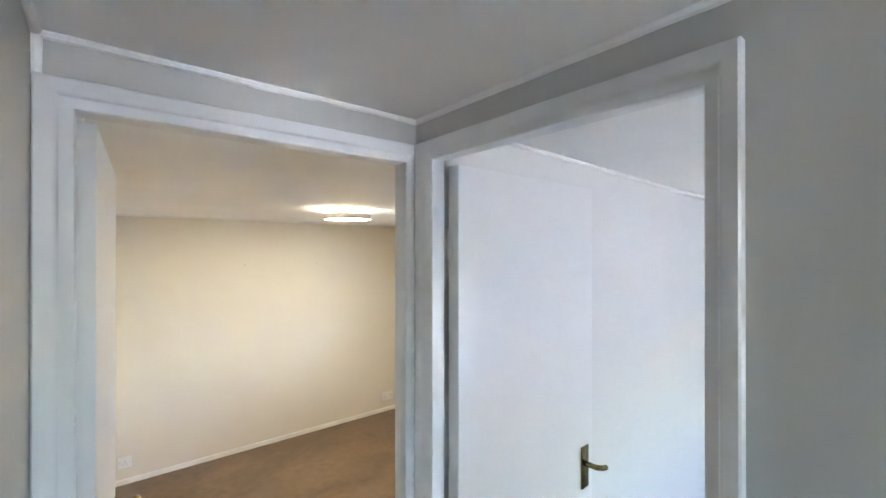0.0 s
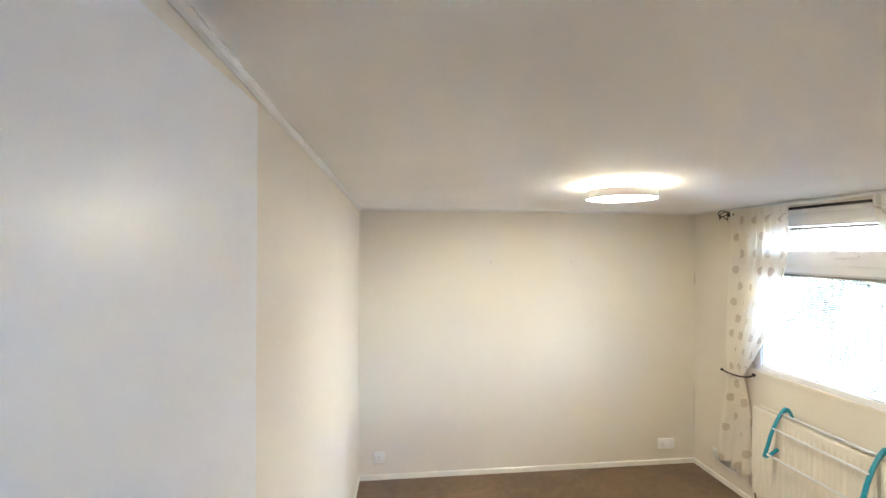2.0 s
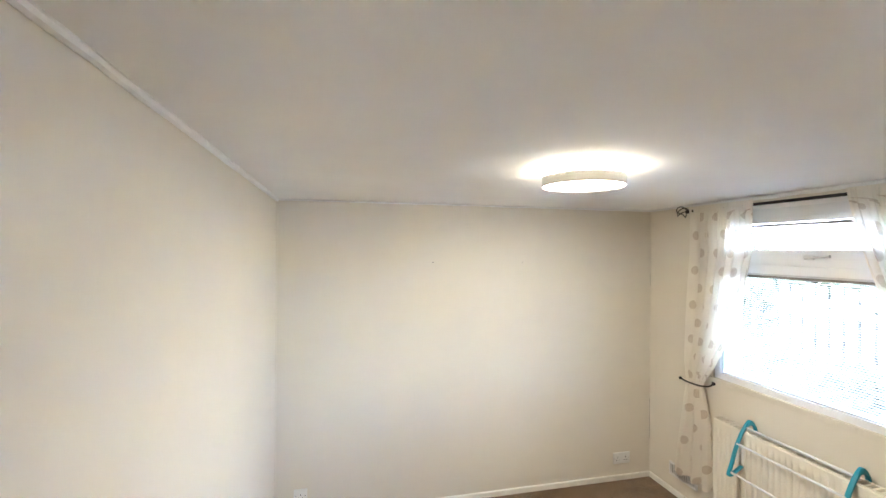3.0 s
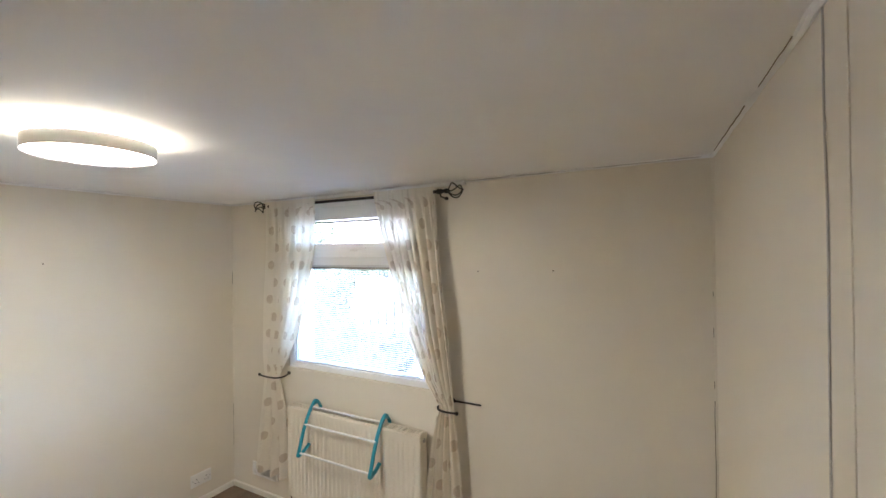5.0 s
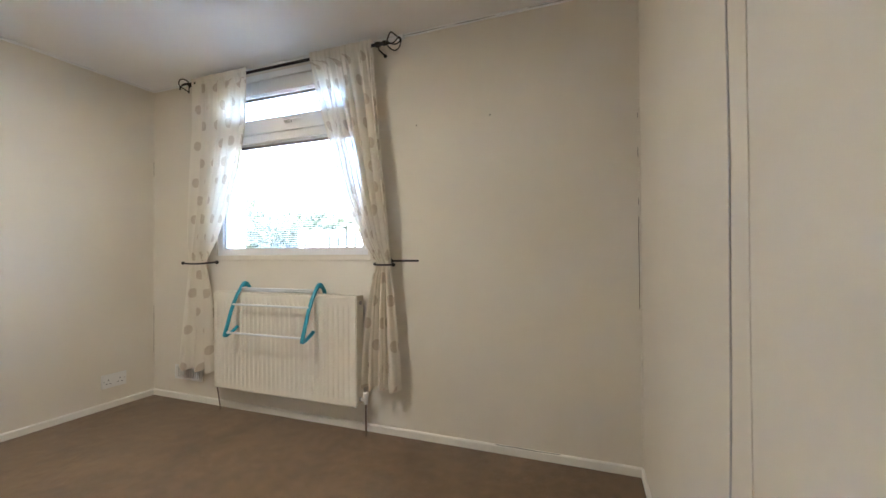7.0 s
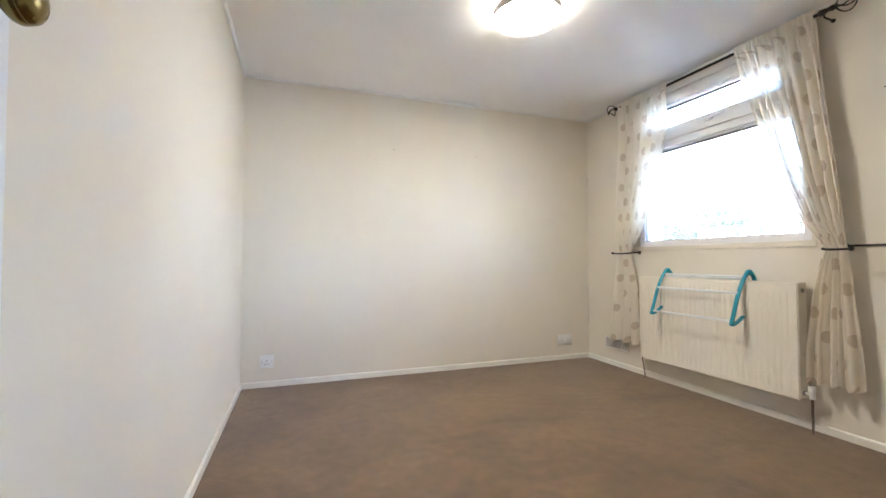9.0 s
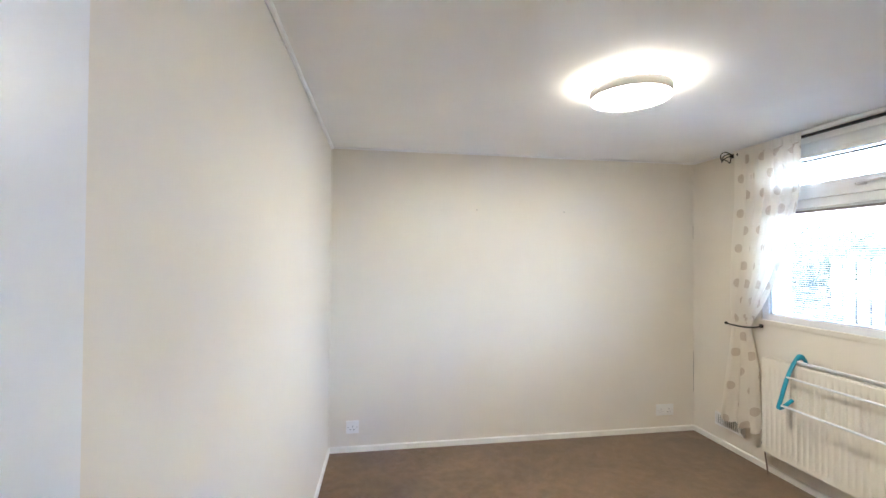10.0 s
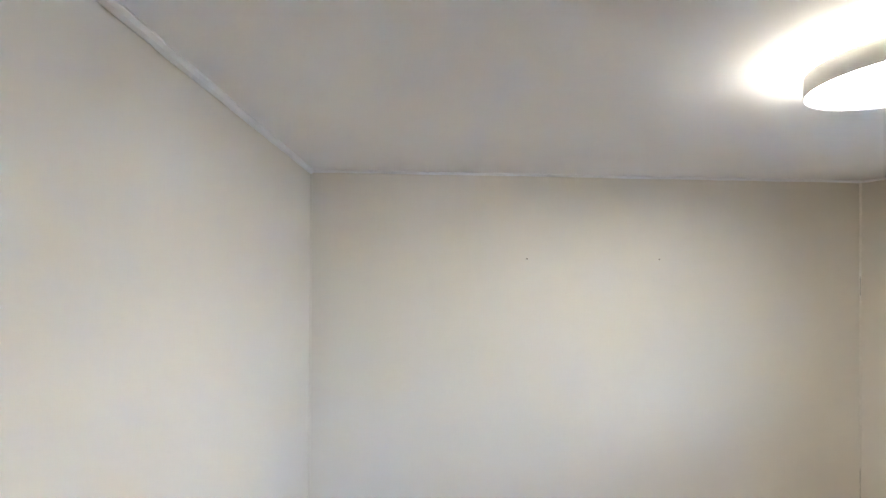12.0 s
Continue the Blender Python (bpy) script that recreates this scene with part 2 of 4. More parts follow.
def smooth_line(points, steps=6):
    """A rounded line through the points."""
    pts = [Vector(p) for p in points]
    pts = [pts[0] * 2 - pts[1], *pts, pts[-1] * 2 - pts[-2]]
    out = []
    for a, b, c, d in zip(pts, pts[1:], pts[2:], pts[3:]):
        for k in range(steps):
            t = k / steps
            out.append(0.5 * (2 * b + (c - a) * t + (2 * a - 5 * b + 4 * c - d) * t * t + (3 * b - a - 3 * c + d) * t ** 3))
    out.append(pts[-2])
    return out


def thing(name, base, label, category, group=""):
    ob = new(name)
    ob.location = base
    ob.empty_display_size = 0.05
    BASE[ob] = Vector(base)
    return tagged(ob, label, category, group)


def part(name, bm, material_, parent=None, label=""):
    off = BASE.get(parent, Vector((0, 0, 0)))
    bmesh.ops.translate(bm, verts=bm.verts, vec=-off)
    bmesh.ops.recalc_face_normals(bm, faces=bm.faces)
    me = bpy.data.meshes.new(name)
    bm.to_mesh(me)
    bm.free()
    me.materials.append(material_)
    me.set_sharp_from_angle(angle=radians(38))
    ob = new(name, me)
    BASE[ob] = off
    if parent:
        ob.parent = parent
    return tagged(ob, label)


def setting(name, bm, material_, label, category):
    ob = part(name, bm, material_)
    return tagged(ob, label, category, kind="structure")


def B():
    return bmesh.new()

# ---- the shell ----
W, H, HH, H2 = 2.825, 2.123, 2.168, 2.154       # room width, ceilings of room, hall and second room


def left_x(y):
    return 0.0165 * y


def near_y(x):
    return -3.099 + 0.048 * (x - W)


def side_y(x):
    """The second room's wall beside the bedroom, a little out of square."""
    return -3.35 + 0.07 * (x - 0.65)


def ceil_z(x, y):
    """The ceiling's underside: it climbs towards the hall, most along the wall behind the open door."""
    return H - y * (0.0195 * max(0.0, 1 - x / W) ** 2 + 0.0045 * min(1.0, x / W))


HALL_Y = -3.280                                # hall face of the wall between hall and room
D0, D1, DZ = -0.028, 0.585, 2.056               # first doorway
E0, E1 = -3.366, -3.943                        # second doorway, along the hall
HX, HXL, HT = 0.622, -0.078, 0.040                        # hall's two sides

setting("floor", box(B(), -0.4, 3.3, -6.2, 0.2, -0.12, 0.0), CARPET, "worn brown cut-pile carpet with brushed streaks", "floor")
setting("wall_back", box(B(), -0.25, W + 0.3, 0.0, 0.15, -0.05, 2.3), WALL, "cream painted plain wall with two screw holes", "wall")
setting("wall_left", prism(B(), [(left_x(0.0), 0.0), (-0.25, 0.0), (-0.25, -3.25), (-0.105, -3.25), (-0.105, -3.16), (left_x(-3.16), -3.16)], -0.05, 2.3), WALL, "cream painted plain wall behind an open door", "wall")

# wall with the window: opening y WY1..WY0, z WZ0..WZ1
WY0, WY1, WZ0, WZ1 = -0.595, -1.735, 0.962, 2.052
T = 0.24
bm = B()
box(bm, W, W + T, WY0, 0.0, -0.05, 2.3)
box(bm, W, W + T, -3.3, WY1, -0.05, 2.3)
box(bm, W, W + T, WY1, WY0, -0.05, WZ0)
box(bm, W, W + T, WY1, WY0, WZ1, 2.3)
setting("wall_window", bm, WALL, "cream painted wall with a window over a radiator", "wall")

bm = B()
xa, xb, xc, xd = -0.25, D0 - 0.045, D1 + 0.06, W + T
prism(bm, [(xa, HALL_Y), (xb, HALL_Y), (xb, near_y(xb)), (xa, near_y(xa))], -0.05, 2.3)
prism(bm, [(xc, HALL_Y), (xd, side_y(xd) + 0.012), (xd, near_y(xd)), (xc, near_y(xc))], -0.05, 2.3)
prism(bm, [(xb, HALL_Y), (xc, HALL_Y), (xc, near_y(xc)), (xb, near_y(xb))], DZ + 0.03, 2.3)
setting("wall_near", bm, WALL, "cream painted wall with a doorway and a hanging cable", "wall")

bm = B()
nx, ny = 14, 14
low = [[bm.verts.new((-0.2 + (W + 0.3) * i / nx, -3.24 + 3.29 * j / ny, ceil_z(-0.2 + (W + 0.3) * i / nx, -3.24 + 3.29 * j / ny))) for i in range(nx + 1)] for j in range(ny + 1)]
for j in range(ny):
    for i in range(nx):
        bm.faces.new((low[j][i], low[j + 1][i], low[j + 1][i + 1], low[j][i + 1])).smooth = True
rim_ = low[0] + [r[-1] for r in low[1:]] + low[-1][-2::-1] + [r[0] for r in low[-2:0:-1]]
top = [bm.verts.new((v.co.x, v.co.y, 2.32)) for v in rim_]
for k in range(len(rim_)):
    n_ = (k + 1) % len(rim_)
    bm.faces.new((rim_[k], rim_[n_], top[n_], top[k]))
bm.faces.new(top)
setting("ceiling", bm, CEILING, "white painted ceiling, slightly uneven", "ceiling")
setting("hall_ceiling", box(B(), -0.25, HX + HT - 0.004, -6.0, HALL_Y + 0.02, HH, 2.32), CEILING, "white painted hall ceiling", "ceiling")
setting("second_room_ceiling", box(B(), HX + HT - 0.002, 3.2, -6.0, -3.15, H2, 2.32), CEILING, "white painted ceiling of the second room", "ceiling")

# hall
setting("wall_hall_left", box(B(), HXL - 0.15, HXL, -6.0, HALL_Y, -0.05, 2.3), HALL, "pale grey painted hall wall", "wall")
bm = B()
box(bm, HX, HX + HT, E0 + 0.045, HALL_Y, -0.05, 2.3)
box(bm, HX, HX + HT, -6.0, E1 - 0.03, -0.05, 2.3)
box(bm, HX, HX + HT, E1 - 0.03, E0 + 0.045, DZ + 0.03, 2.3)
setting("wall_hall_right", bm, HALL, "pale grey painted hall wall with a doorway", "wall")
setting("wall_hall_face", box(B(), HXL, HX, HALL_Y - 0.004, HALL_Y, 2.09, 2.3), HALL, "pale grey strip of wall over the door frame", "wall")
# unseen end wall; its opening is added to let daylight into the hall
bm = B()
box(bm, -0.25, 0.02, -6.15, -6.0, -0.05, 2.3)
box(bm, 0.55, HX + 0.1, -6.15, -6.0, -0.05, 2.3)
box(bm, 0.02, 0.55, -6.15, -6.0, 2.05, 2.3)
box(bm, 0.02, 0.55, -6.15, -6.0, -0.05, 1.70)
setting("wall_hall_end", bm, HALL, "unseen pale grey hall end wall with an opening added for daylight", "wall")

# second room; its end wall is unseen, the window opening placed to light it
R2X = 2.985
setting("wall_second_room_outer", box(B(), R2X, R2X + 0.2, -6.0, side_y(R2X) + 0.01, -0.05, 2.3), ROOM2, "pale plain wall of the second room", "wall")
bm = B()
xe = HX + HT + 0.036
box(bm, xe, 1.86, -6.15, -6.0, -0.05, 2.3)
box(bm, 2.60, 3.2, -6.15, -6.0, -0.05, 2.3)
box(bm, 1.86, 2.60, -6.15, -6.0, -0.05, 1.0)
box(bm, 1.86, 2.60, -6.15, -6.0, 1.57, 2.3)
setting("wall_second_room_end", bm, ROOM2, "unseen pale end wall of the second room, its window opening placed for daylight", "wall")
setting("wall_second_room_side", prism(B(), [(HX + HT, side_y(HX + HT)), (R2X, side_y(R2X)), (R2X, side_y(R2X) + 0.01), (HX + HT, side_y(HX + HT) + 0.01)], 0.0, 2.3), ROOM2, "pale plain wall of the second room", "wall")


# ---- trims ----
def bead(path, r, squash=1.0, wobble=0.0015):
    """A slightly uneven painted bead along a straight path."""
    a, b = Vector(path[0]), Vector(path[1])
    n = max(4, int((b - a).length / 0.06))
    pts = [a.lerp(b, k / n) + Vector([random.uniform(-wobble, wobble) for _ in range(3)]) for k in range(n + 1)]
    return sweep(B(), circle(r, 8, squash), pts)


setting("cornice_left", bead([(left_x(-3.2) + 0.004, -3.19, ceil_z(0, -3.19) - 0.008), (0.004, -0.01, H - 0.008)], 0.013), TRIM, "white painted bead between wall and ceiling", "trim")
setting("cornice_back", bead([(0.0, -0.003, H - 0.004), (W, -0.003, H - 0.004)], 0.008), TRIM, "thin white painted bead between wall and ceiling", "trim")
setting("cornice_window", bead([(W - 0.003, 0.0, H - 0.004), (W - 0.003, -3.09, ceil_z(W, -3.09) - 0.004)], 0.009), TRIM, "thin white painted bead between wall and ceiling", "trim")
setting("cornice_near", bead([(W, near_y(W) + 0.004, ceil_z(W, -3.1) - 0.006), (0.7, near_y(0.7) + 0.004, ceil_z(0.7, -3.15) - 0.006)], 0.011, wobble=0.003), TRIM, "uneven white filler bead between wall and ceiling", "trim")
setting("corner_bead_left", bead([(0.002, -0.002, 0.0), (0.002, -0.002, H)], 0.006, wobble=0.001), WALL, "painted corner bead", "trim")
setting("corner_bead_right", bead([(W - 0.002, -0.002, 0.0), (W - 0.002, -0.002, H)], 0.004, wobble=0.001), WALL, "painted corner bead", "trim")
setting("corner_bead_near", bead([(W - 0.002, near_y(W) + 0.002, 0.0), (W - 0.002, near_y(W) + 0.002, H + 0.012)], 0.006, wobble=0.002), WALL, "uneven painted corner bead", "trim")
for name, a, b in (("hall_cornice_front", (HXL, HALL_Y - 0.006, HH - 0.004), (HX, HALL_Y - 0.006, HH - 0.004)), ("hall_cornice_side", (HX - 0.003, HALL_Y, HH - 0.004), (HX - 0.003, -5.9, HH - 0.004)), ("hall_cornice_left", (HXL + 0.003, HALL_Y, HH - 0.004), (HXL + 0.003, -5.9, HH - 0.004)), ("second_room_cornice", (HX + HT, side_y(HX + HT) - 0.003, H2 - 0.004), (R2X, side_y(R2X) - 0.003, H2 - 0.004))):
    setting(name, bead([a, b], 0.008), CEILING, "white painted bead between wall and ceiling", "trim")
setting("hall_corner_bead", bead([(HXL + 0.004, HALL_Y - 0.006, 2.1), (HXL + 0.004, HALL_Y - 0.006, HH)], 0.008), CEILING, "white painted corner bead in the hall", "trim")

pts = [(W - 0.012 + 0.003 * math.sin(k * 0.9), -0.42 - k * 0.062, ceil_z(W, -0.42 - k * 0.062) - 0.012 + 0.002 * math.sin(k * 1.7 + 1)) for k in range(26)]
setting("ceiling_fillet", sweep(B(), circle(0.016, 10, 0.8), pts), TRIM, "uneven white plaster fillet over the window", "trim")

SK = 0.04


def skirting(name, a, b, inward):
    """A low painted skirting strip from a to b in plan, standing out to the side inward."""
    a, b, n = Vector((*a, 0)), Vector((*b, 0)), Vector((*inward, 0)) * 0.011
    bm = B()
    sec = [(0, 0), (1, 0), (1, SK - 0.006), (0.55, SK), (0, SK)]
    rings = []
    for p in (a, b):
        rings.append([bm.verts.new(p + n * u + Vector((0, 0, v))) for u, v in sec])
    for k in range(5):
        bm.faces.new((rings[0][k], rings[0][(k + 1) % 5], rings[1][(k + 1) % 5], rings[1][k]))
    bm.faces.new(rings[0])
    bm.faces.new(rings[1][::-1])
    return setting(name, bm, SKIRT, "low cream painted skirting strip", "baseboard")


skirting("baseboard_back", (0.012, 0), (W - 0.012, 0), (0, -1))
skirting("baseboard_left", (left_x(-3.16), -3.16), (0, 0), (1, 0))
skirting("baseboard_window", (W, near_y(W)), (W, 0), (-1, 0))
skirting("baseboard_near", (0.68, near_y(0.68)), (W - 0.012, near_y(W)), (0, 1))

# ---- door frames ----


def architrave(path, name, label="white gloss painted moulded architrave"):
    """Three mitred lengths round a doorway; path gives, for each corner, the inner edge, the outer edge and the way out of the wall."""
    bm = B()
    prof = [(0.0, 0.0), (0.0, 0.011), (0.05, 0.013), (0.36, 0.013), (0.42, 0.0145), (0.48, 0.018), (0.56, 0.0195), (0.94, 0.0195), (1.0, 0.0165), (1.0, 0.0)]
    rings = []
    for inner, outer, out in path:
        inner, outer, out = Vector(inner), Vector(outer), Vector(out)
        rings.append([bm.verts.new(inner.lerp(outer, u) + out * v) for u, v in prof])
    for r0, r1 in zip(rings, rings[1:]):
        for k in range(len(prof)):
            bm.faces.new((r0[k], r0[(k + 1) % len(prof)], r1[(k + 1) % len(prof)], r1[k]))
    bm.faces.new(rings[0])
    bm.faces.new(rings[-1][::-1])
    return setting(name, bm, GLOSS, label, "trim")


o = (0, -1, 0)
architrave([((D0, HALL_Y, 0), (HXL + 0.001, HALL_Y, 0), o), ((D0, HALL_Y, DZ), (HXL + 0.001, HALL_Y, DZ + 0.046), o), ((D1, HALL_Y, DZ), (HX - 0.001, HALL_Y, DZ + 0.046), o), ((D1, HALL_Y, 0), (HX - 0.001, HALL_Y, 0), o)], "architrave_first_door")
o = (-1, 0, 0)
architrave([((HX, E0, 0), (HX, HALL_Y - 0.022, 0), o), ((HX, E0, DZ), (HX, HALL_Y - 0.022, DZ + 0.046), o), ((HX, E1, DZ), (HX, E1 - 0.042, DZ + 0.046), o), ((HX, E1, 0), (HX, E1 - 0.042, 0), o)], "architrave_second_door")
ry = near_y(0.3)
o = (0, 1, 0)
DR = D1 + 0.05
architrave([((DR, ry - 0.002, 0), (DR + 0.05, ry, 0), o), ((DR, ry - 0.002, DZ + 0.018), (DR + 0.05, ry, DZ + 0.062), o), ((D0, ry - 0.002, DZ + 0.018), (D0, ry, DZ + 0.062), o)], "architrave_room_side")

# linings of both doorways, rebated for the leaf
def lining(name, boards):
    lin = tagged(new(name), "white gloss painted rebated door lining", "door frame", kind="structure")
    BASE[lin] = Vector((0, 0, 0))
    for nm, dims in boards:
        part(nm, box(B(), *dims, 0.002), GLOSS, lin)


y0, ys, y1 = HALL_Y - 0.004, HALL_Y + 0.036, near_y(0.3) + 0.004
lining("door_lining_first", (
    ("stop_post", (D0 - 0.045, D0, y0, ys, 0, DZ)), ("rebate_post", (D0 - 0.045, D0 - 0.030, ys, y1 + 0.009, 0, DZ + 0.016)),
    ("stop_post", (D1, D1 + 0.06, y0, ys, 0, DZ)), ("rebate_post", (D1 + 0.048, D1 + 0.06, ys, y1, 0, DZ + 0.016)),
    ("stop_head", (D0 - 0.045, D1 + 0.06, y0, ys, DZ, DZ + 0.03)), ("rebate_head", (D0 - 0.045, D1 + 0.06, ys, y1, DZ + 0.016, DZ + 0.03))))
x0, xs, x1 = HX - 0.004, HX + 0.026, HX + HT + 0.004
lining("door_lining_second", (
    ("stop_post", (x0, xs, E0, E0 + 0.045, 0, DZ)), ("rebate_post", (xs, x1, E0 + 0.022, E0 + 0.045, 0, DZ + 0.016)),
    ("stop_post", (x0, xs, E1 - 0.03, E1, 0, DZ)), ("rebate_post", (xs, x1, E1 - 0.03, E1 - 0.016, 0, DZ + 0.016)),
    ("stop_head", (x0, xs, E1 - 0.03, E0 + 0.045, DZ, DZ + 0.03)), ("rebate_head", (xs, x1, E1 - 0.03, E0 + 0.045, DZ + 0.016, DZ + 0.03))))


# ---- doors ----
def turned(bm, base, degrees):
    """Turns local geometry (length along +x, face to -y) about z and lays it at base."""
    bmesh.ops.transform(bm, verts=bm.verts, matrix=pose(*base, 0, 0, degrees))
    return bm


def hinge(parent, pin, leaf_at, leaf_way, jamb_way, z0, z1):
    """A painted butt hinge: three knuckles on a pin, one plate on the leaf's edge and one on the jamb, each along its plan direction."""
    bm = B()
    step = (z1 - z0) / 3
    for k in range(3):
        lathe(bm, [(0.0072, 0), (0.0078, 0.001), (0.0078, step - 0.0015), (0.0072, step - 0.0005)], pose(pin[0], pin[1], z0 + k * step), 10)
    for start, way, length in ((leaf_at, leaf_way, 0.024), (pin, jamb_way, 0.032)):
        d = Vector((*way, 0)).normalized()
        n_ = Vector((-d.y, d.x, 0)) * 0.0010
        a = Vector((*start, 0))
        b_ = a + d * length
        prism(bm, [(p.x, p.y) for p in (a + n_, a - n_, b_ - n_, b_ + n_)], z0, z1)
    h = part("hinge", bm, GLOSS, parent, "paint-covered butt hinge")
    bm = B()
    d = Vector((*jamb_way, 0)).normalized()
    for k in range(3):
        p = Vector((*pin, z0 + (k + 0.5) * step)) + d * (0.016 + 0.008 * (k % 2))
        out = -d.cross(Vector((0, 0, 1))) if parent.name == "door_1" else d.cross(Vector((0, 0, 1)))
        lathe(bm, [(0.003, 0), (0.0035, 0.001), (0.001, 0.0018)], Matrix.Translation(p) @ out.to_track_quat("Z", "Y").to_matrix().to_4x4(), 8)
    part("hinge_screws", bm, GALV, h, "dull screw heads")


def leaf(name, base, degrees, length, thick, top, label):
    door = tagged(new(name), label, "door", kind="structure")
    door.location = base
    BASE[door] = Vector(base)
    bm = box(B(), 0, length, 0, thick, 0.012, top, 0.0025)
    part("door_leaf", turned(bm, base, degrees), GLOSS, door)
    return door


# first door: open into the room, its visible face towards +x
A1 = 90 - 3.8
door1_base = (-0.003, -3.207, 0)
door_1 = leaf("door_1", door1_base, A1, 0.647, 0.043, 2.059, "white gloss flush door standing open against the wall")
hinge(door_1, (-0.0505, -3.2110), (-0.0498, -3.2042), (0.996, -0.08), (0, -1), 1.832, 1.908)
KX, KZ = 0.577, 1.1000
bmp = box(B(), KX - 0.025, KX + 0.025, -0.005, 0.001, KZ - 0.028, KZ + 0.028, 0.002)
plate = part("knob_plate", turned(bmp, door1_base, A1), BRASS, door_1, "aged brass knob plate with a domed middle")
bmp = box(B(), KX - 0.020, KX + 0.020, -0.0085, -0.004, KZ - 0.023, KZ + 0.023, 0.002)
part("raised_border", turned(bmp, door1_base, A1), BRASS, plate)
bmp = lathe(B(), [(0.0195, 0.0), (0.019, 0.004), (0.0165, 0.0085), (0.0125, 0.012), (0.0085, 0.0135)], pose(KX, -0.008, KZ, 90), 24)
part("domed_boss", turned(bmp, door1_base, A1), BRASS, plate)
prof = [(0.0070, 0.010), (0.0070, 0.026), (0.0110, 0.0275), (0.0185, 0.0300), (0.0235, 0.0345), (0.0250, 0.0385), (0.0246, 0.0425), (0.0232, 0.0452), (0.0236, 0.0464), (0.0226, 0.0490), (0.0200, 0.0520), (0.0178, 0.0534), (0.0172, 0.0530), (0.0140, 0.0550), (0.0090, 0.0570), (0.0040, 0.0578), (0.0008, 0.0580)]
bmp = lathe(B(), prof, pose(KX, -0.008, KZ, 90), 32)
part("door_knob", turned(bmp, door1_base, A1), BRASS, door_1, "round ringed aged brass knob")

# second door: open into the second room, lying near the wall
A2 = 2.4
door2_base = (0.662, -3.401, 0)
door_2 = leaf("door_2", door2_base, A2, 0.622, 0.036, 2.044, "white gloss flush door standing open in the second room")
hinge(door_2, (0.655, -3.362), (0.655, -3.362), (0.04, -1), (-1, 0), 1.818, 1.892)
bmp = box(B(), 0.548, 0.590, -0.005, 0.001, 1.065, 1.200, 0.002)
plate = part("handle_plate", turned(bmp, door2_base, A2), BRASS, door_2, "aged brass handle plate")
bmp = tube(B(), smooth_line([(0.569, -0.004, 1.145), (0.569, -0.040, 1.145), (0.576, -0.052, 1.144), (0.588, -0.056, 1.142), (0.606, -0.056, 1.138)]), 0.0085, 12)
part("lever", turned(bmp, door2_base, A2), BRASS, door_2, "aged brass lever handle")

# ---- window ----
window = tagged(new("window_1"), "white plastic double-glazed window with a top-hung fanlight", "window", kind="structure")
window.location = (W, -1.165, WZ0)
BASE[window] = Vector(window.location)
GX = W + 0.012                                   # inner face of the frame
G0, G1 = -0.640, -1.692                          # glass, along the wall
TR0, TR1, GT = 1.668, 1.808, 1.965               # transom and top of the fanlight's glass
GB = 1.003


def frame_bar(bm, y0, y1, z0, z1, x0=0.0, x1=0.065):
    box(bm, GX + x0, GX + x1, y0, y1, z0, z1, 0.004)


bm = B()
frame_bar(bm, WY1, G1, WZ0, WZ1)
frame_bar(bm, G0, WY0, WZ0, WZ1)
frame_bar(bm, G1, G0, WZ0, GB)
frame_bar(bm, G1, G0, GT + 0.028, WZ1)
frame_bar(bm, G1, G0, TR0, TR0 + 0.05)
part("window_frame", bm, UPVC, window)
bm = B()
frame_bar(bm, G1, G1 + 0.03, TR0 + 0.05, GT + 0.028, -0.012, 0.05)
frame_bar(bm, G0 - 0.03, G0, TR0 + 0.05, GT + 0.028, -0.012, 0.05)
frame_bar(bm, G1 + 0.03, G0 - 0.03, TR0 + 0.05, TR1, -0.012, 0.05)
frame_bar(bm, G1 + 0.03, G0 - 0.03, GT, GT + 0.028, -0.012, 0.05)
sash = part("fanlight_sash", bm, UPVC, window)
bm = box(B(), GX - 0.024, GX - 0.012, -1.212, -1.162, 1.757, 1.779, 0.004)
hdl = part("window_handle", bm, UPVC, window, "white plastic cranked window handle")
bm = tube(B(), smooth_line([(GX - 0.02, -1.180, 1.768), (GX - 0.040, -1.182, 1.768), (GX - 0.046, -1.205, 1.768), (GX - 0.042, -1.27, 1.773), (GX - 0.040, -1.302, 1.776)]), 0.007, 10)
part("handle_lever", bm, UPVC, hdl)
bm = lathe(B(), [(0.006, 0), (0.006, 0.004), (0.002, 0.005)], pose(GX - 0.024, -1.170, 1.768, 0, -90), 10)
part("handle_lock", bm, GALV, hdl)
bm = B()
for y0, y1, z0, z1 in ((G1, G1 + 0.006, GB, TR0), (G0 - 0.006, G0, GB, TR0), (G1, G0, GB, GB + 0.006), (G1, G0, TR0 - 0.012, TR0)):
    box(bm, GX + 0.015, GX + 0.05, y0, y1, z0, z1)
part("gasket", bm, GASKET, window)
for name, z0, z1 in (("pane", GB, TR0), ("pane", TR1, GT)):
    for x in (GX + 0.018, GX + 0.052):
        pane = part(name, box(B(), x, x + 0.004, G1, G0, z0, z1), GLASS, window)
        pane.visible_shadow = False
bm = box(B(), W - 0.007, W + 0.06, WY1 - 0.02, WY0 + 0.02, WZ0 - 0.030, WZ0 + 0.002, 0.004)
part("window_sill", bm, WALL, window, "narrow cream painted sill board")
bm = box(B(), W - 0.012, W + 0.002, WY1 - 0.01, WY0 + 0.01, WZ1 - 0.006, WZ1 + 0.03, 0.003)
part("head_batten", bm, TRIM, window, "painted batten over the window")
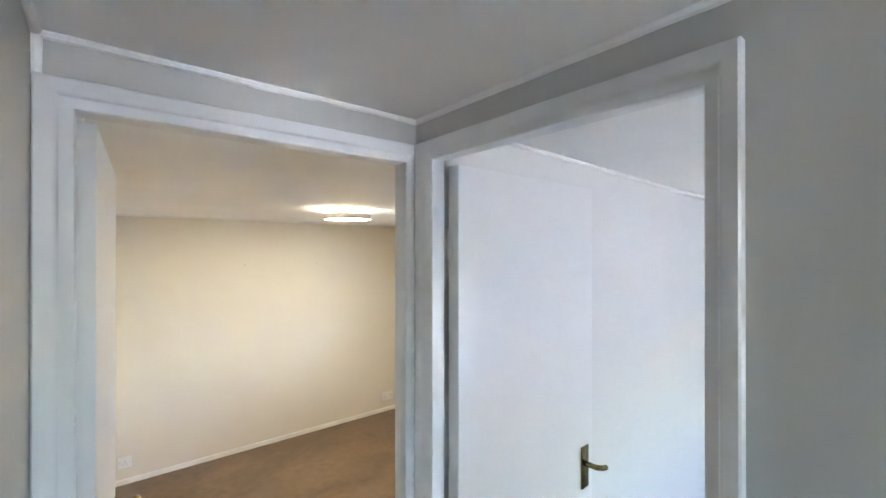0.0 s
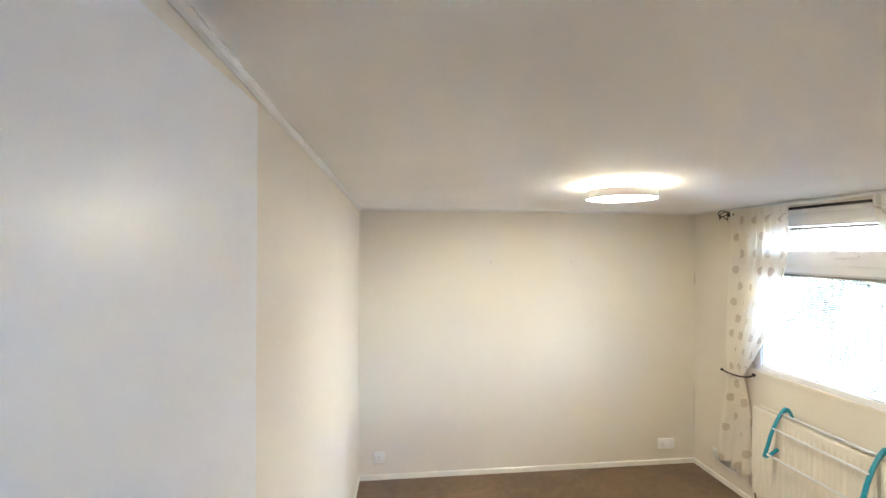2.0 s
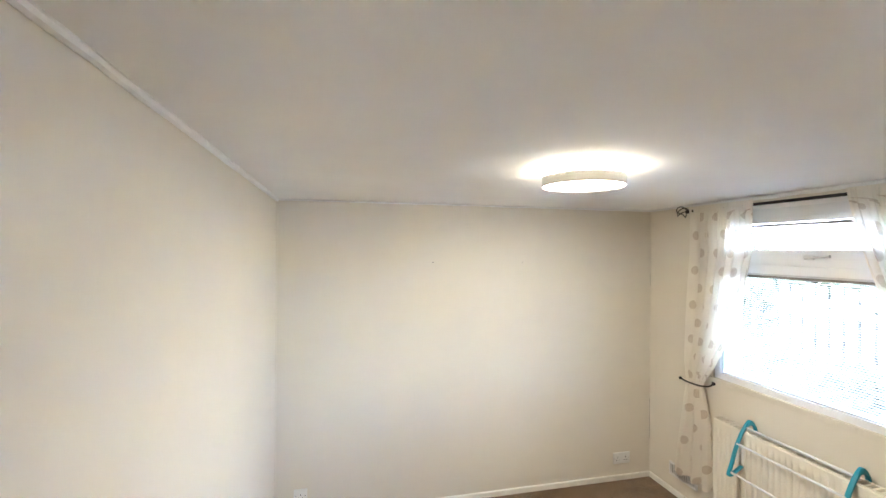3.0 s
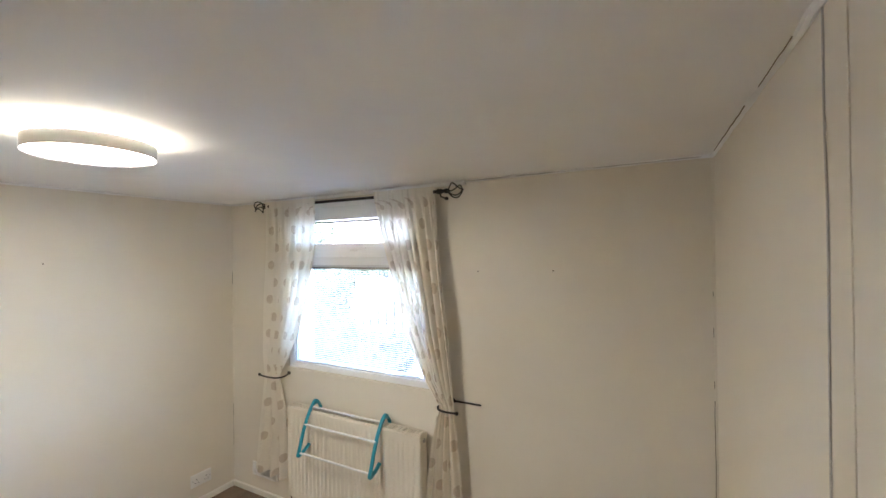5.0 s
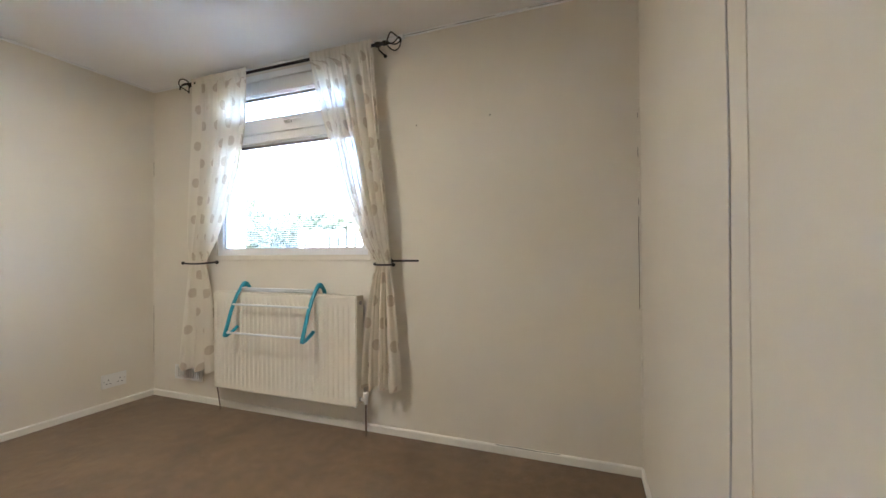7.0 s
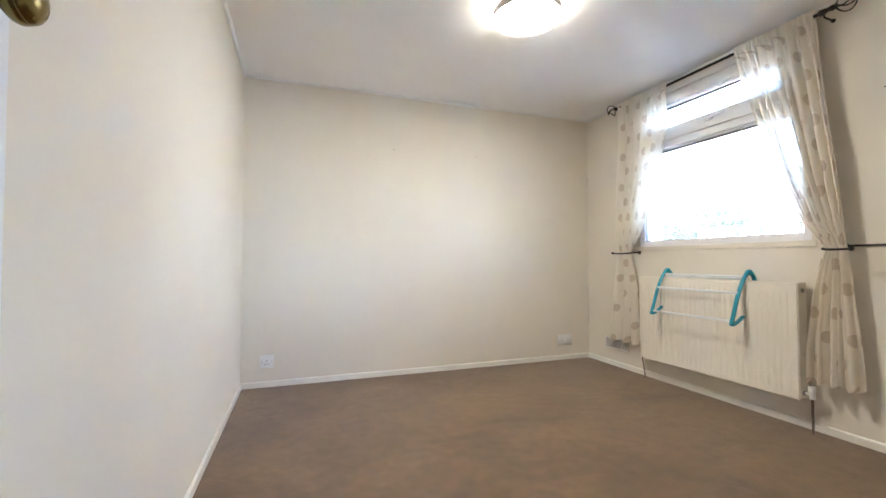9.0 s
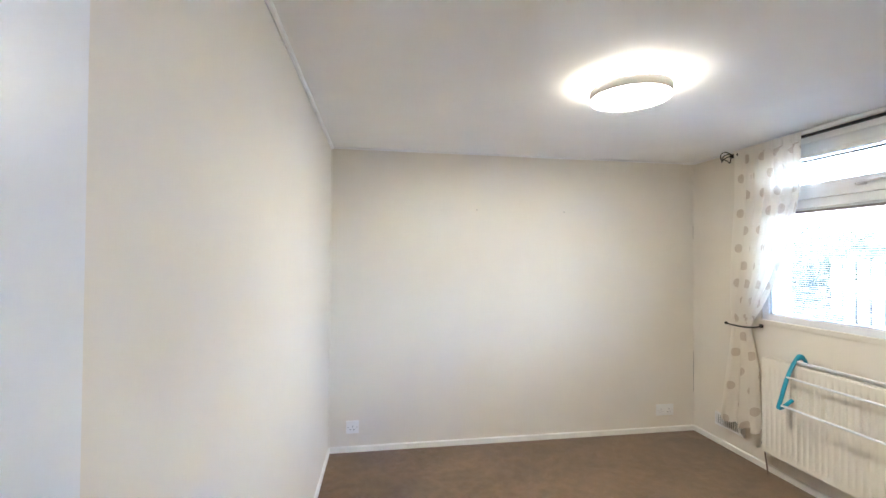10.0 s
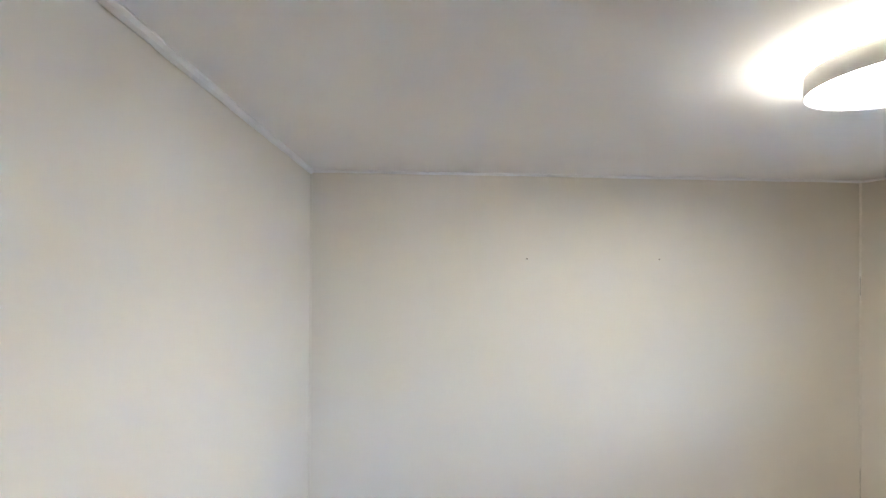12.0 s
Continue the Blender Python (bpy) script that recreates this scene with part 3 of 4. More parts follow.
# fine slatted blinds sealed between the panes
slat_mesh = None
for z0, z1 in ((GB + 0.012, TR0 - 0.026), (TR1 + 0.012, GT - 0.02)):
    bl = thing("venetian_blind", (GX + 0.036, -1.166, z1), "pale grey slatted blind with open slats between the panes", "blind", "blinds in the window")
    part("head_rail", box(B(), GX + 0.028, GX + 0.044, G1 + 0.004, G0 - 0.004, z1, z1 + 0.014, 0.002), RAIL, bl, "brown blind head rail")
    if slat_mesh is None:
        bm = B()
        us = (-1, -0.4, 0.4, 1)
        sec = [(u * 0.0062, 0.0009 * (1 - u * u) + u * 0.0001 + h) for u, h in [(u, 0.0) for u in us] + [(u, 0.0005) for u in us[::-1]]]
        ends = [[bm.verts.new((x, y, z)) for x, z in sec] for y in (-0.520, 0.520)]
        for k in range(8):
            bm.faces.new((ends[0][k], ends[0][(k + 1) % 8], ends[1][(k + 1) % 8], ends[1][k]))
        bm.faces.new(ends[0])
        bm.faces.new(ends[1][::-1])
        bmesh.ops.recalc_face_normals(bm, faces=bm.faces)
        slat_mesh = bpy.data.meshes.new("slat")
        bm.to_mesh(slat_mesh)
        bm.free()
        slat_mesh.materials.append(BLIND)
    z = z0
    while z < z1:
        s = new("slat", slat_mesh)
        s.parent = bl
        s.location = (0, 0, z - z1)
        s.rotation_euler = (random.uniform(-0.0006, 0.0006), -0.15 + random.uniform(-0.04, 0.04), 0)
        z += 0.0125
    for y in (-0.85, -1.48):
        part("ladder_cord", tube(B(), [(GX + 0.036, y, z0), (GX + 0.036, y, z1)], 0.0008, 6), BLIND, bl)

# ---- ceiling lamp ----
LX, LY, LR = 1.411, -1.325, 0.169
LZ = ceil_z(LX, LY) + 0.001
lamp = thing("ceiling_lamp", (LX, LY, LZ), "lit round ceiling lamp with a white rim and back glow", "ceiling lamp")
part("mounting_plate", lathe(B(), [(0.06, 0), (0.06, 0.026)], pose(LX, LY, LZ - 0.026), 32), LAMPRIM, lamp)
rim = [(LR - 0.006, 0.004), (LR - 0.001, 0.0), (LR, 0.002), (LR, 0.042), (LR - 0.003, 0.045), (0.05, 0.045), (0.05, 0.041), (LR - 0.006, 0.041)]
part("rim", lathe(B(), rim + [rim[0]], pose(LX, LY, LZ - 0.071), 64, False), LAMPRIM, lamp, "white lamp rim")
part("diffuser", lathe(B(), [(LR - 0.007, 0.010), (LR - 0.008, 0.005), (0.10, 0.0015), (0.01, 0.0)], pose(LX, LY, LZ - 0.071), 64), DIFFUSER, lamp, "glowing opal diffuser")
part("back_light", lathe(B(), [(0.132, 0.0), (0.155, 0.0), (0.158, 0.006), (0.135, 0.006), (0.132, 0.0)], pose(LX, LY, LZ - 0.0255), 64, False), BACKGLOW, lamp, "glowing ring behind the rim")

# ---- sockets, vent, screws, cables ----


def socket(base, wide, m, label):
    """A switched socket plate: local x along the wall, -y out of it."""
    s = thing("wall_socket", base, label, "socket", "wall sockets")

    def lay(bm):
        bmesh.ops.transform(bm, verts=bm.verts, matrix=pose(*base) @ m)
        return bm
    plate_ = part("face_plate", lay(box(B(), -wide / 2, wide / 2, -0.009, 0.0, -0.043, 0.043, 0.003)), PLASTIC, s)
    gangs = (0.0,) if wide < 0.1 else (-0.034, 0.034)
    for k, gx in enumerate(gangs):
        sx = gx + (0.021 if wide < 0.1 else (-0.005 if k == 0 else 0.005))
        part("rocker_switch", lay(box(B(), sx - 0.006, sx + 0.006, -0.012, -0.008, 0.012, 0.032, 0.001)), PLASTIC, s)
        for hx, hz, w, h in ((0, 0.006, 0.004, 0.009), (-0.011, -0.016, 0.008, 0.004), (0.011, -0.016, 0.008, 0.004)):
            # solid dark block in place of the shade inside each pin hole
            part("pin_hole_shade", lay(box(B(), gx + hx - w / 2, gx + hx + w / 2, -0.0094, -0.0075, hz - h / 2, hz + h / 2)), HOLE_SHADE, s)
    for sx in (-wide / 2 + 0.013, wide / 2 - 0.013):
        part("plate_screw", lay(lathe(B(), [(0.003, 0), (0.0033, 0.0006), (0.001, 0.001)], pose(sx, -0.0088, 0, 90), 8)), GALV, s)
    return s


socket((0.163, 0, 0.172), 0.086, pose(0, 0, 0), "white plastic single switched socket low on the wall")
socket((2.565, 0, 0.172), 0.146, pose(0, 0, 0), "white plastic double switched socket low on the wall")
socket((1.80, near_y(1.80), 0.31), 0.086, pose(0, 0, 0, 0, 0, 182.7), "white plastic single socket beside a hanging cable")

vent = thing("air_vent", (W, -0.37, 0.19), "white slotted air vent low on the wall under the curtain", "vent")
bm = B()
vy0, vy1, vz0, vz1 = -0.474, -0.222, 0.135, 0.230
box(bm, W - 0.010, W, vy0, vy1, vz0, vz0 + 0.012, 0.002)
box(bm, W - 0.010, W, vy0, vy1, vz1 - 0.012, vz1, 0.002)
box(bm, W - 0.010, W, vy0, vy0 + 0.012, vz0 + 0.012, vz1 - 0.012)
box(bm, W - 0.010, W, vy1 - 0.012, vy1, vz0 + 0.012, vz1 - 0.012)
part("frame", bm, PLASTIC, vent)
# dark sheet on the wall paints the shade seen through the slots
part("slot_shade", box(B(), W - 0.002, W, vy0 + 0.012, vy1 - 0.012, vz0 + 0.012, vz1 - 0.012), HOLE_SHADE, vent)
n = 14
for k in range(n):
    y = vy0 + 0.020 + k * (vy1 - vy0 - 0.040) / (n - 1)
    part("slat", box(B(), W - 0.0085, W - 0.002, y - 0.0032, y + 0.0032, vz0 + 0.012, vz1 - 0.012), PLASTIC, vent)

for base, m in (((1.042, 0, 1.707), pose(0, 0, 0, 90)), ((1.722, 0, 1.707), pose(0, 0, 0, 90)), ((W, -2.034, 1.641), pose(0, 0, 0, 0, -90)), ((W, -2.432, 1.648), pose(0, 0, 0, 0, -90))):
    s = part("wall_screw", lathe(B(), [(0.0032, 0), (0.004, 0.003), (0.002, 0.004)], pose(*base) @ m, 10), CRACK)
    tagged(s, "small dark screw head sticking out of painted wall", "screw", "screws in the walls")

cable = [(1.642 + dx, near_y(1.64) + 0.0022, z) for dx, z in ((0.004, ceil_z(1.64, -3.1) - 0.006), (0.004, 1.95), (-0.004, 1.8), (-0.002, 1.65), (0.0, 1.5), (0.003, 1.35), (-0.002, 1.2), (-0.001, 1.05), (0.004, 0.9), (0.01, 0.7), (0.03, 0.5), (0.09, 0.36))] + [(1.765, near_y(1.77) + 0.006, 0.315)]
tagged(part("cable", tube(B(), smooth_line(cable), 0.0018, 8), CABLE), "thin grey cable hanging loose down the wall to a socket", "cable")
strip = [(1.558, near_y(1.558) + 0.001, ceil_z(1.56, -3.1) - 0.006), (1.556, near_y(1.558) + 0.001, 1.4), (1.560, near_y(1.558) + 0.001, 0.7), (1.558, near_y(1.558) + 0.001, 0.04)]
tagged(part("painted_cable", sweep(B(), circle(0.0012, 8, 0.45), smooth_line(strip)), WALL), "flat cable painted over in the wall's cream", "cable")

# open joints in the filler of the corners
for x, y, z0, z1, w in ((W - 0.0085, near_y(W) + 0.0095, 0.72, 1.12, 0.0012), (W - 0.0085, near_y(W) + 0.0095, 1.17, 1.20, 0.001), (W - 0.0085, near_y(W) + 0.0095, 1.38, 1.42, 0.001), (W - 0.0085, near_y(W) + 0.0095, 1.55, 1.57, 0.001), (W - 0.006, -0.005, 1.52, 1.62, 0.001), (W - 0.006, -0.005, 0.3, 0.62, 0.0008)):
    pts = [(x + random.uniform(-w, w) * 0.6, y + random.uniform(-w, w) * 0.6, z0 + (z1 - z0) * k / 8) for k in range(9)]
    setting("filler_crack", tube(B(), pts, w * 1.2, 6), CRACK, "thin dark crack in the corner filler", "trim")
for a, b, w in (((W - 0.011, -1.9, H - 0.006), (W - 0.011, -2.5, H - 0.007), 0.0014), ((W - 0.011, -2.6, H - 0.007), (W - 0.011, -3.05, H - 0.006), 0.001), ((2.70, near_y(2.7) + 0.014, H - 0.008), (2.15, near_y(2.15) + 0.015, H - 0.006), 0.002), ((2.0, near_y(2.0) + 0.014, H - 0.006), (1.75, near_y(1.75) + 0.014, H - 0.005), 0.0014), ((W - 0.0115, -2.45, SK + 0.002), (W - 0.0115, -2.75, SK + 0.001), 0.0013)):
    a, b = Vector(a), Vector(b)
    if a.z > 1:
        a.z, b.z = a.z - H + ceil_z(a.x, a.y), b.z - H + ceil_z(b.x, b.y)
    pts = [a.lerp(b, k / 14) + Vector((0, 0, random.uniform(-w, w))) for k in range(15)]
    setting("filler_crack", tube(B(), pts, w, 6), CRACK, "thin dark crack along the filler bead", "trim")

# ---- radiator ----
rad = thing("radiator", (2.76, -1.21, 0.15), "cream-white enamelled double panel radiator under the window", "radiator")
RY0, RY1, RZ0, RZ1 = -1.722, -0.704, 0.158, 0.742
RX0, RX1 = 2.716, 2.792


def fluted(x, face):
    """A pressed panel: vertical channels between a flat top and bottom rail; face -1 looks into the room."""
    bm = B()
    ys, depth = [], []
    count = 30
    pitch = (RY1 - RY0 - 0.03) / count
    y = RY0 + 0.015
    ys.append(RY0), depth.append(0.0)
    for k in range(count):
        for f, d in ((0.0, 0.0), (0.55, 0.0), (0.64, 0.0038), (0.85, 0.0038), (0.94, 0.0)):
            ys.append(y + (k + f) * pitch), depth.append(d)
    ys.append(RY1), depth.append(0.0)
    zs = (RZ0, RZ0 + 0.004, RZ0 + 0.032, RZ0 + 0.042, RZ1 - 0.055, RZ1 - 0.045, RZ1 - 0.006, RZ1)
    gain = (0, 0, 0, 1, 1, 0, 0, 0)
    inset = (0.006, 0.0, 0, 0, 0, 0, 0, 0.006)
    grid = [[bm.verts.new((x - face * (d * g + i), y, z)) for y, d in zip(ys, depth)] for z, g, i in zip(zs, gain, inset)]
    for r0, r1 in zip(grid, grid[1:]):
        for k in range(len(ys) - 1):
            bm.faces.new((r0[k], r0[k + 1], r1[k + 1], r1[k]))
    back = [[bm.verts.new((x - face * 0.0105, y, z)) for y in (ys[0], ys[-1])] for z in (zs[0], zs[-1])]
    bm.faces.new((back[0][0], back[0][1], back[1][1], back[1][0]))
    bm.faces.new([*grid[0], back[0][1], back[0][0]])
    bm.faces.new([*grid[-1], back[1][1], back[1][0]])
    for k, c in ((0, 0), (-1, 1)):
        bm.faces.new([r[k] for r in grid] + [back[1][c], back[0][c]])
    return bm


part("front_panel", fluted(RX0, -1), ENAMEL, rad)
part("back_panel", fluted(RX1, 1), ENAMEL, rad)
part("side_cover", box(B(), RX0 + 0.006, RX1 - 0.006, RY0 - 0.004, RY0 + 0.001, RZ0 + 0.01, RZ1 + 0.004, 0.001), ENAMEL, rad)
part("side_cover", box(B(), RX0 + 0.006, RX1 - 0.006, RY1 - 0.001, RY1 + 0.004, RZ0 + 0.01, RZ1 + 0.004, 0.001), ENAMEL, rad)
bm = B()
box(bm, RX0 + 0.002, RX0 + 0.012, RY0, RY1, RZ1 - 0.002, RZ1 + 0.004, 0.001)
box(bm, RX1 - 0.012, RX1 - 0.002, RY0, RY1, RZ1 - 0.002, RZ1 + 0.004, 0.001)
for k in range(33):
    y = RY0 + 0.012 + k * (RY1 - RY0 - 0.024) / 32
    box(bm, RX0 + 0.012, RX1 - 0.012, y - 0.005, y + 0.005, RZ1 - 0.001, RZ1 + 0.003)
part("top_grille", bm, ENAMEL, rad, "slotted enamel top grille")
part("convector_fins", box(B(), RX0 + 0.016, RX1 - 0.016, RY0 + 0.03, RY1 - 0.03, RZ0 + 0.04, RZ1 - 0.05), GALV, rad, "dull steel fins between the panels")
for z in (RZ1 - 0.035, RZ0 + 0.035):
    part("end_plug", lathe(B(), [(0.011, 0), (0.011, 0.006), (0.007, 0.009), (0.003, 0.009)], pose(2.754, RY0 - 0.003, z, 90), 16), GALV, rad)
bm = lathe(B(), [(0.009, 0), (0.009, 0.02), (0.013, 0.021), (0.013, 0.036), (0.008, 0.038)], pose(2.754, RY0 - 0.002, RZ0 + 0.035, 90), 16)
lathe(bm, [(0.010, -0.022), (0.012, -0.02), (0.012, 0.012), (0.015, 0.014), (0.015, 0.036), (0.012, 0.040), (0.004, 0.041)], pose(2.754, RY0 - 0.038, RZ0 + 0.035), 16)
valve = part("valve", bm, PLASTIC, rad, "white capped radiator valve")
part("pipe", tube(B(), [(2.754, RY0 - 0.038, RZ0 + 0.02), (2.754, RY0 - 0.038, 0.0)], 0.0055, 10), COPPER, rad, "dark painted copper pipe")
bm = lathe(B(), [(0.009, 0), (0.009, 0.02), (0.012, 0.021), (0.012, 0.03)], pose(2.754, RY1 + 0.002, RZ0 + 0.035, -90), 14)
part("valve", bm, GALV, rad, "dull lockshield valve")
part("pipe", tube(B(), [(2.754, RY1 + 0.03, RZ0 + 0.05), (2.772, RY1 + 0.012, 0.0)], 0.0040, 10), COPPER, rad, "dark painted copper pipe")
for y in (-1.52, -0.90):
    part("wall_bracket", box(B(), RX1 - 0.002, W, y - 0.015, y + 0.015, 0.2, 0.70, 0.001), GALV, rad)

# ---- airer hung on the radiator ----
airer = thing("radiator_airer", (2.70, -1.185, RZ1), "teal plastic airer with white bars hung over the radiator", "airer")
AY = (-0.912, -1.462)
for y in AY:
    line = smooth_line([(2.803, y, 0.722), (2.800, y, 0.752), (2.786, y, 0.776), (2.764, y, 0.792), (2.742, y, 0.786), (2.712, y, 0.752), (2.682, y, 0.70), (2.655, y, 0.64), (2.632, y, 0.57), (2.613, y, 0.518), (2.612, y, 0.506), (2.626, y, 0.505), (2.658, y, 0.518), (2.703, y, 0.545)], 5)
    bm = B()
    n = len(line)
    rings = []
    for i, p in enumerate(line):
        d = (line[min(i + 1, n - 1)] - line[max(i - 1, 0)]).normalized()
        nrm = Vector((-d.z, 0, d.x))
        f = i / (n - 1)
        half = 0.0068 + 0.009 * math.exp(-((f - 0.25) / 0.07) ** 2) + 0.003 * math.exp(-((f - 0.76) / 0.08) ** 2)
        wide = 0.0105
        sec = [(-1, -0.6), (-0.6, -1), (0.6, -1), (1, -0.6), (1, 0.6), (0.6, 1), (-0.6, 1), (-1, 0.6)]
        rings.append([bm.verts.new(p + nrm * (half * a) + Vector((0, wide * b, 0))) for a, b in sec])
    for r0, r1 in zip(rings, rings[1:]):
        for k in range(8):
            f_ = bm.faces.new((r0[k], r0[(k + 1) % 8], r1[(k + 1) % 8], r1[k]))
            f_.smooth = True
    bm.faces.new(rings[0])
    bm.faces.new(rings[-1][::-1])
    part("arm", bm, TEAL, airer, "curved teal plastic hanging arm")
for x, z in ((2.728, 0.768), (2.750, 0.754), (2.668, 0.678), (2.618, 0.522)):
    part("bar", tube(B(), [(x, AY[0], z), (x, AY[1], z)], 0.0062, 12), WHITEBAR, airer, "white coated tube")

# ---- curtain pole ----
PX, PZ = 2.750, 2.072
pole = thing("curtain_pole", (PX, -1.17, PZ), "black iron curtain pole with cage finials", "curtain pole")
part("rod", tube(B(), [(PX, -0.455, PZ), (PX, -1.88, PZ)], 0.0085, 14), BLACK, pole)
for yc, s in ((-0.407, 1), (-1.938, -1)):
    fin = part("finial", lathe(B(), [(0.010, -0.058), (0.0150, -0.056), (0.0150, -0.046), (0.0105, -0.043), (0.0098, -0.014), (0.0135, -0.010), (0.0135, 0.0), (0.011, 0.003), (0.0125, 0.010), (0.007, 0.013)], pose(PX, yc - s * 0.048, PZ, -90 * s), 16), BLACK, pole, "wire cage finial")
    for k in range(4):
        pts = []
        for j in range(13):
            f = j / 12
            ang = 2 * math.pi * k / 4 + f * 1.3
            rr = 0.005 + 0.039 * math.sin(math.pi * f) ** 0.85
            pts.append((PX + rr * math.cos(ang), yc + s * (-0.040 + 0.082 * f), PZ + rr * math.sin(ang)))
        part("cage_wire", tube(B(), pts, 0.0036, 6), BLACK, fin)
    part("finial_tip", lathe(B(), [(0.002, -0.004), (0.006, 0.0), (0.006, 0.005), (0.002, 0.009)], pose(PX, yc + s * 0.041, PZ, -90 * s), 12), BLACK, fin)
for y in (-0.475, -1.850):
    bm = lathe(B(), [(0.011, -0.009), (0.0135, -0.007), (0.0135, 0.007), (0.011, 0.009)], pose(PX, y, PZ, 90), 16)
    tube(bm, [(PX, y, PZ - 0.008), (PX + 0.004, y, PZ - 0.027), (W - 0.004, y, PZ - 0.030)], 0.0045, 8)
    lathe(bm, [(0.010, 0), (0.010, 0.004), (0.006, 0.006)], pose(W, y, PZ - 0.030, 0, -90), 14)
    part("bracket", bm, BLACK, pole)

# ---- curtains ----


def curtain(rows, folds, cloth, seed):
    """A tied-back voile: rows give, from the top down, z, the two edges along the wall, the depth of the folds and the middle's distance into the room."""
    rng = random.Random(seed)
    bm = B()
    uv = bm.loops.layers.uv.new("UVMap")
    nu, grid, vs, us = folds * 12, [], [], []
    phase = [rng.uniform(-0.5, 0.5) for _ in range(folds + 1)]
    zs = np.linspace(rows[0][0], rows[-1][0], 90)
    table = np.array(sorted(rows))
    for z in zs:
        ya, yb, deep, out = (float(np.interp(z, table[:, 0], table[:, k])) for k in (1, 2, 3, 4))
        line = []
        low = min(1.0, max(0.0, (0.98 - z) / 0.2))
        top = min(1.0, max(0.0, (z - 1.75) / 0.3))
        for i in range(nu + 1):
            u = i / nu
            k = (u ** 1.35) * folds
            ph = phase[int(min(k, folds - 1))] * (1 - k % 1) + phase[int(min(k, folds - 1)) + 1] * (k % 1)
            fine = math.sin(2 * math.pi * k + ph * 2 + 0.5 * math.sin(3.0 * z + 5 * u))
            broad = math.sin(2 * math.pi * k * 0.42 + seed + 0.8 * math.sin(2.1 * z))
            w2 = math.sin(2 * math.pi * k * 0.37 + 2.0 * z + seed)
            pleat = math.sin(2 * math.pi * k * 2.3 + ph * 5)
            x = W - out + deep * ((fine * 0.75 + 0.35 * w2) * (1 - low) + (broad * 1.25 + 0.2 * fine) * low + 0.55 * top * pleat)
            y = ya + (yb - ya) * u + 0.25 * deep * math.cos(2 * math.pi * k + ph * 3) * (1 - 0.6 * low)
            sag = 0.009 * math.sin(2 * math.pi * k * 0.42 + seed) * max(0.0, 1 - (z - zs[-1]) / 0.12)
            line.append(bm.verts.new((x, y, z + sag)))
        run = [0.0]
        for a, b in zip(line, line[1:]):
            run.append(run[-1] + (b.co - a.co).length)
        spread = 1 + 0.35 * (1 - low)
        us.append([r * spread for r in run])
        grid.append(line)
        vs.append(z)
    for j in range(len(grid) - 1):
        for i in range(nu):
            f = bm.faces.new((grid[j][i], grid[j][i + 1], grid[j + 1][i + 1], grid[j + 1][i]))
            f.smooth = True
            for loop, (a, b) in zip(f.loops, ((i, j), (i + 1, j), (i + 1, j + 1), (i, j + 1))):
                loop[uv].uv = (us[b][a] + cloth, 2.2 - vs[b])
    return bm


def hang(rows, folds, cloth, label, seed):
    bm = curtain(rows, folds, cloth, seed)
    c = thing("curtain", (PX, (rows[0][1] + rows[0][2]) / 2, PZ), label, "curtain", "curtains at the window")
    part("voile", bm, VOILE, c)
    # the gathered outer half lies double
    back = [(z, ya, ya + (yb - ya) * 0.56, deep * 0.8, out - 0.012 - 0.3 * deep) for z, ya, yb, deep, out in rows]
    bm = curtain(back, max(3, folds // 2), cloth + 0.05, seed + 1)
    part("voile_fold", bm, VOILE, c)
    return c


hang([(2.100, -0.485, -0.955, 0.0045, 0.091), (2.06, -0.49, -0.955, 0.005, 0.091), (2.03, -0.49, -0.955, 0.012, 0.082), (1.8, -0.487, -0.945, 0.017, 0.077), (1.5, -0.47, -0.88, 0.02, 0.078), (1.25, -0.458, -0.79, 0.02, 0.078), (1.05, -0.448, -0.68, 0.017, 0.078), (0.95, -0.452, -0.612, 0.012, 0.078), (0.915, -0.458, -0.595, 0.010, 0.078), (0.86, -0.452, -0.61, 0.012, 0.078), (0.65, -0.417, -0.656, 0.014, 0.075), (0.235, -0.350, -0.672, 0.018, 0.072)], 7, 0.04, "sheer cream curtain with taupe dots, tied back", 3)
hang([(2.100, -1.818, -1.415, 0.0045, 0.091), (2.06, -1.818, -1.42, 0.005, 0.091), (2.03, -1.820, -1.425, 0.014, 0.083), (1.87, -1.829, -1.468, 0.024, 0.08), (1.6, -1.856, -1.556, 0.027, 0.082), (1.3, -1.892, -1.640, 0.026, 0.085), (1.05, -1.910, -1.748, 0.018, 0.085), (0.95, -1.918, -1.815, 0.014, 0.085), (0.918, -1.920, -1.842, 0.012, 0.085), (0.86, -1.925, -1.822, 0.014, 0.085), (0.69, -1.940, -1.788, 0.014, 0.082), (0.43, -1.964, -1.758, 0.016, 0.08), (0.262, -1.970, -1.752, 0.018, 0.08)], 8, 0.07, "sheer cream curtain with taupe dots, gathered and tied back", 8)

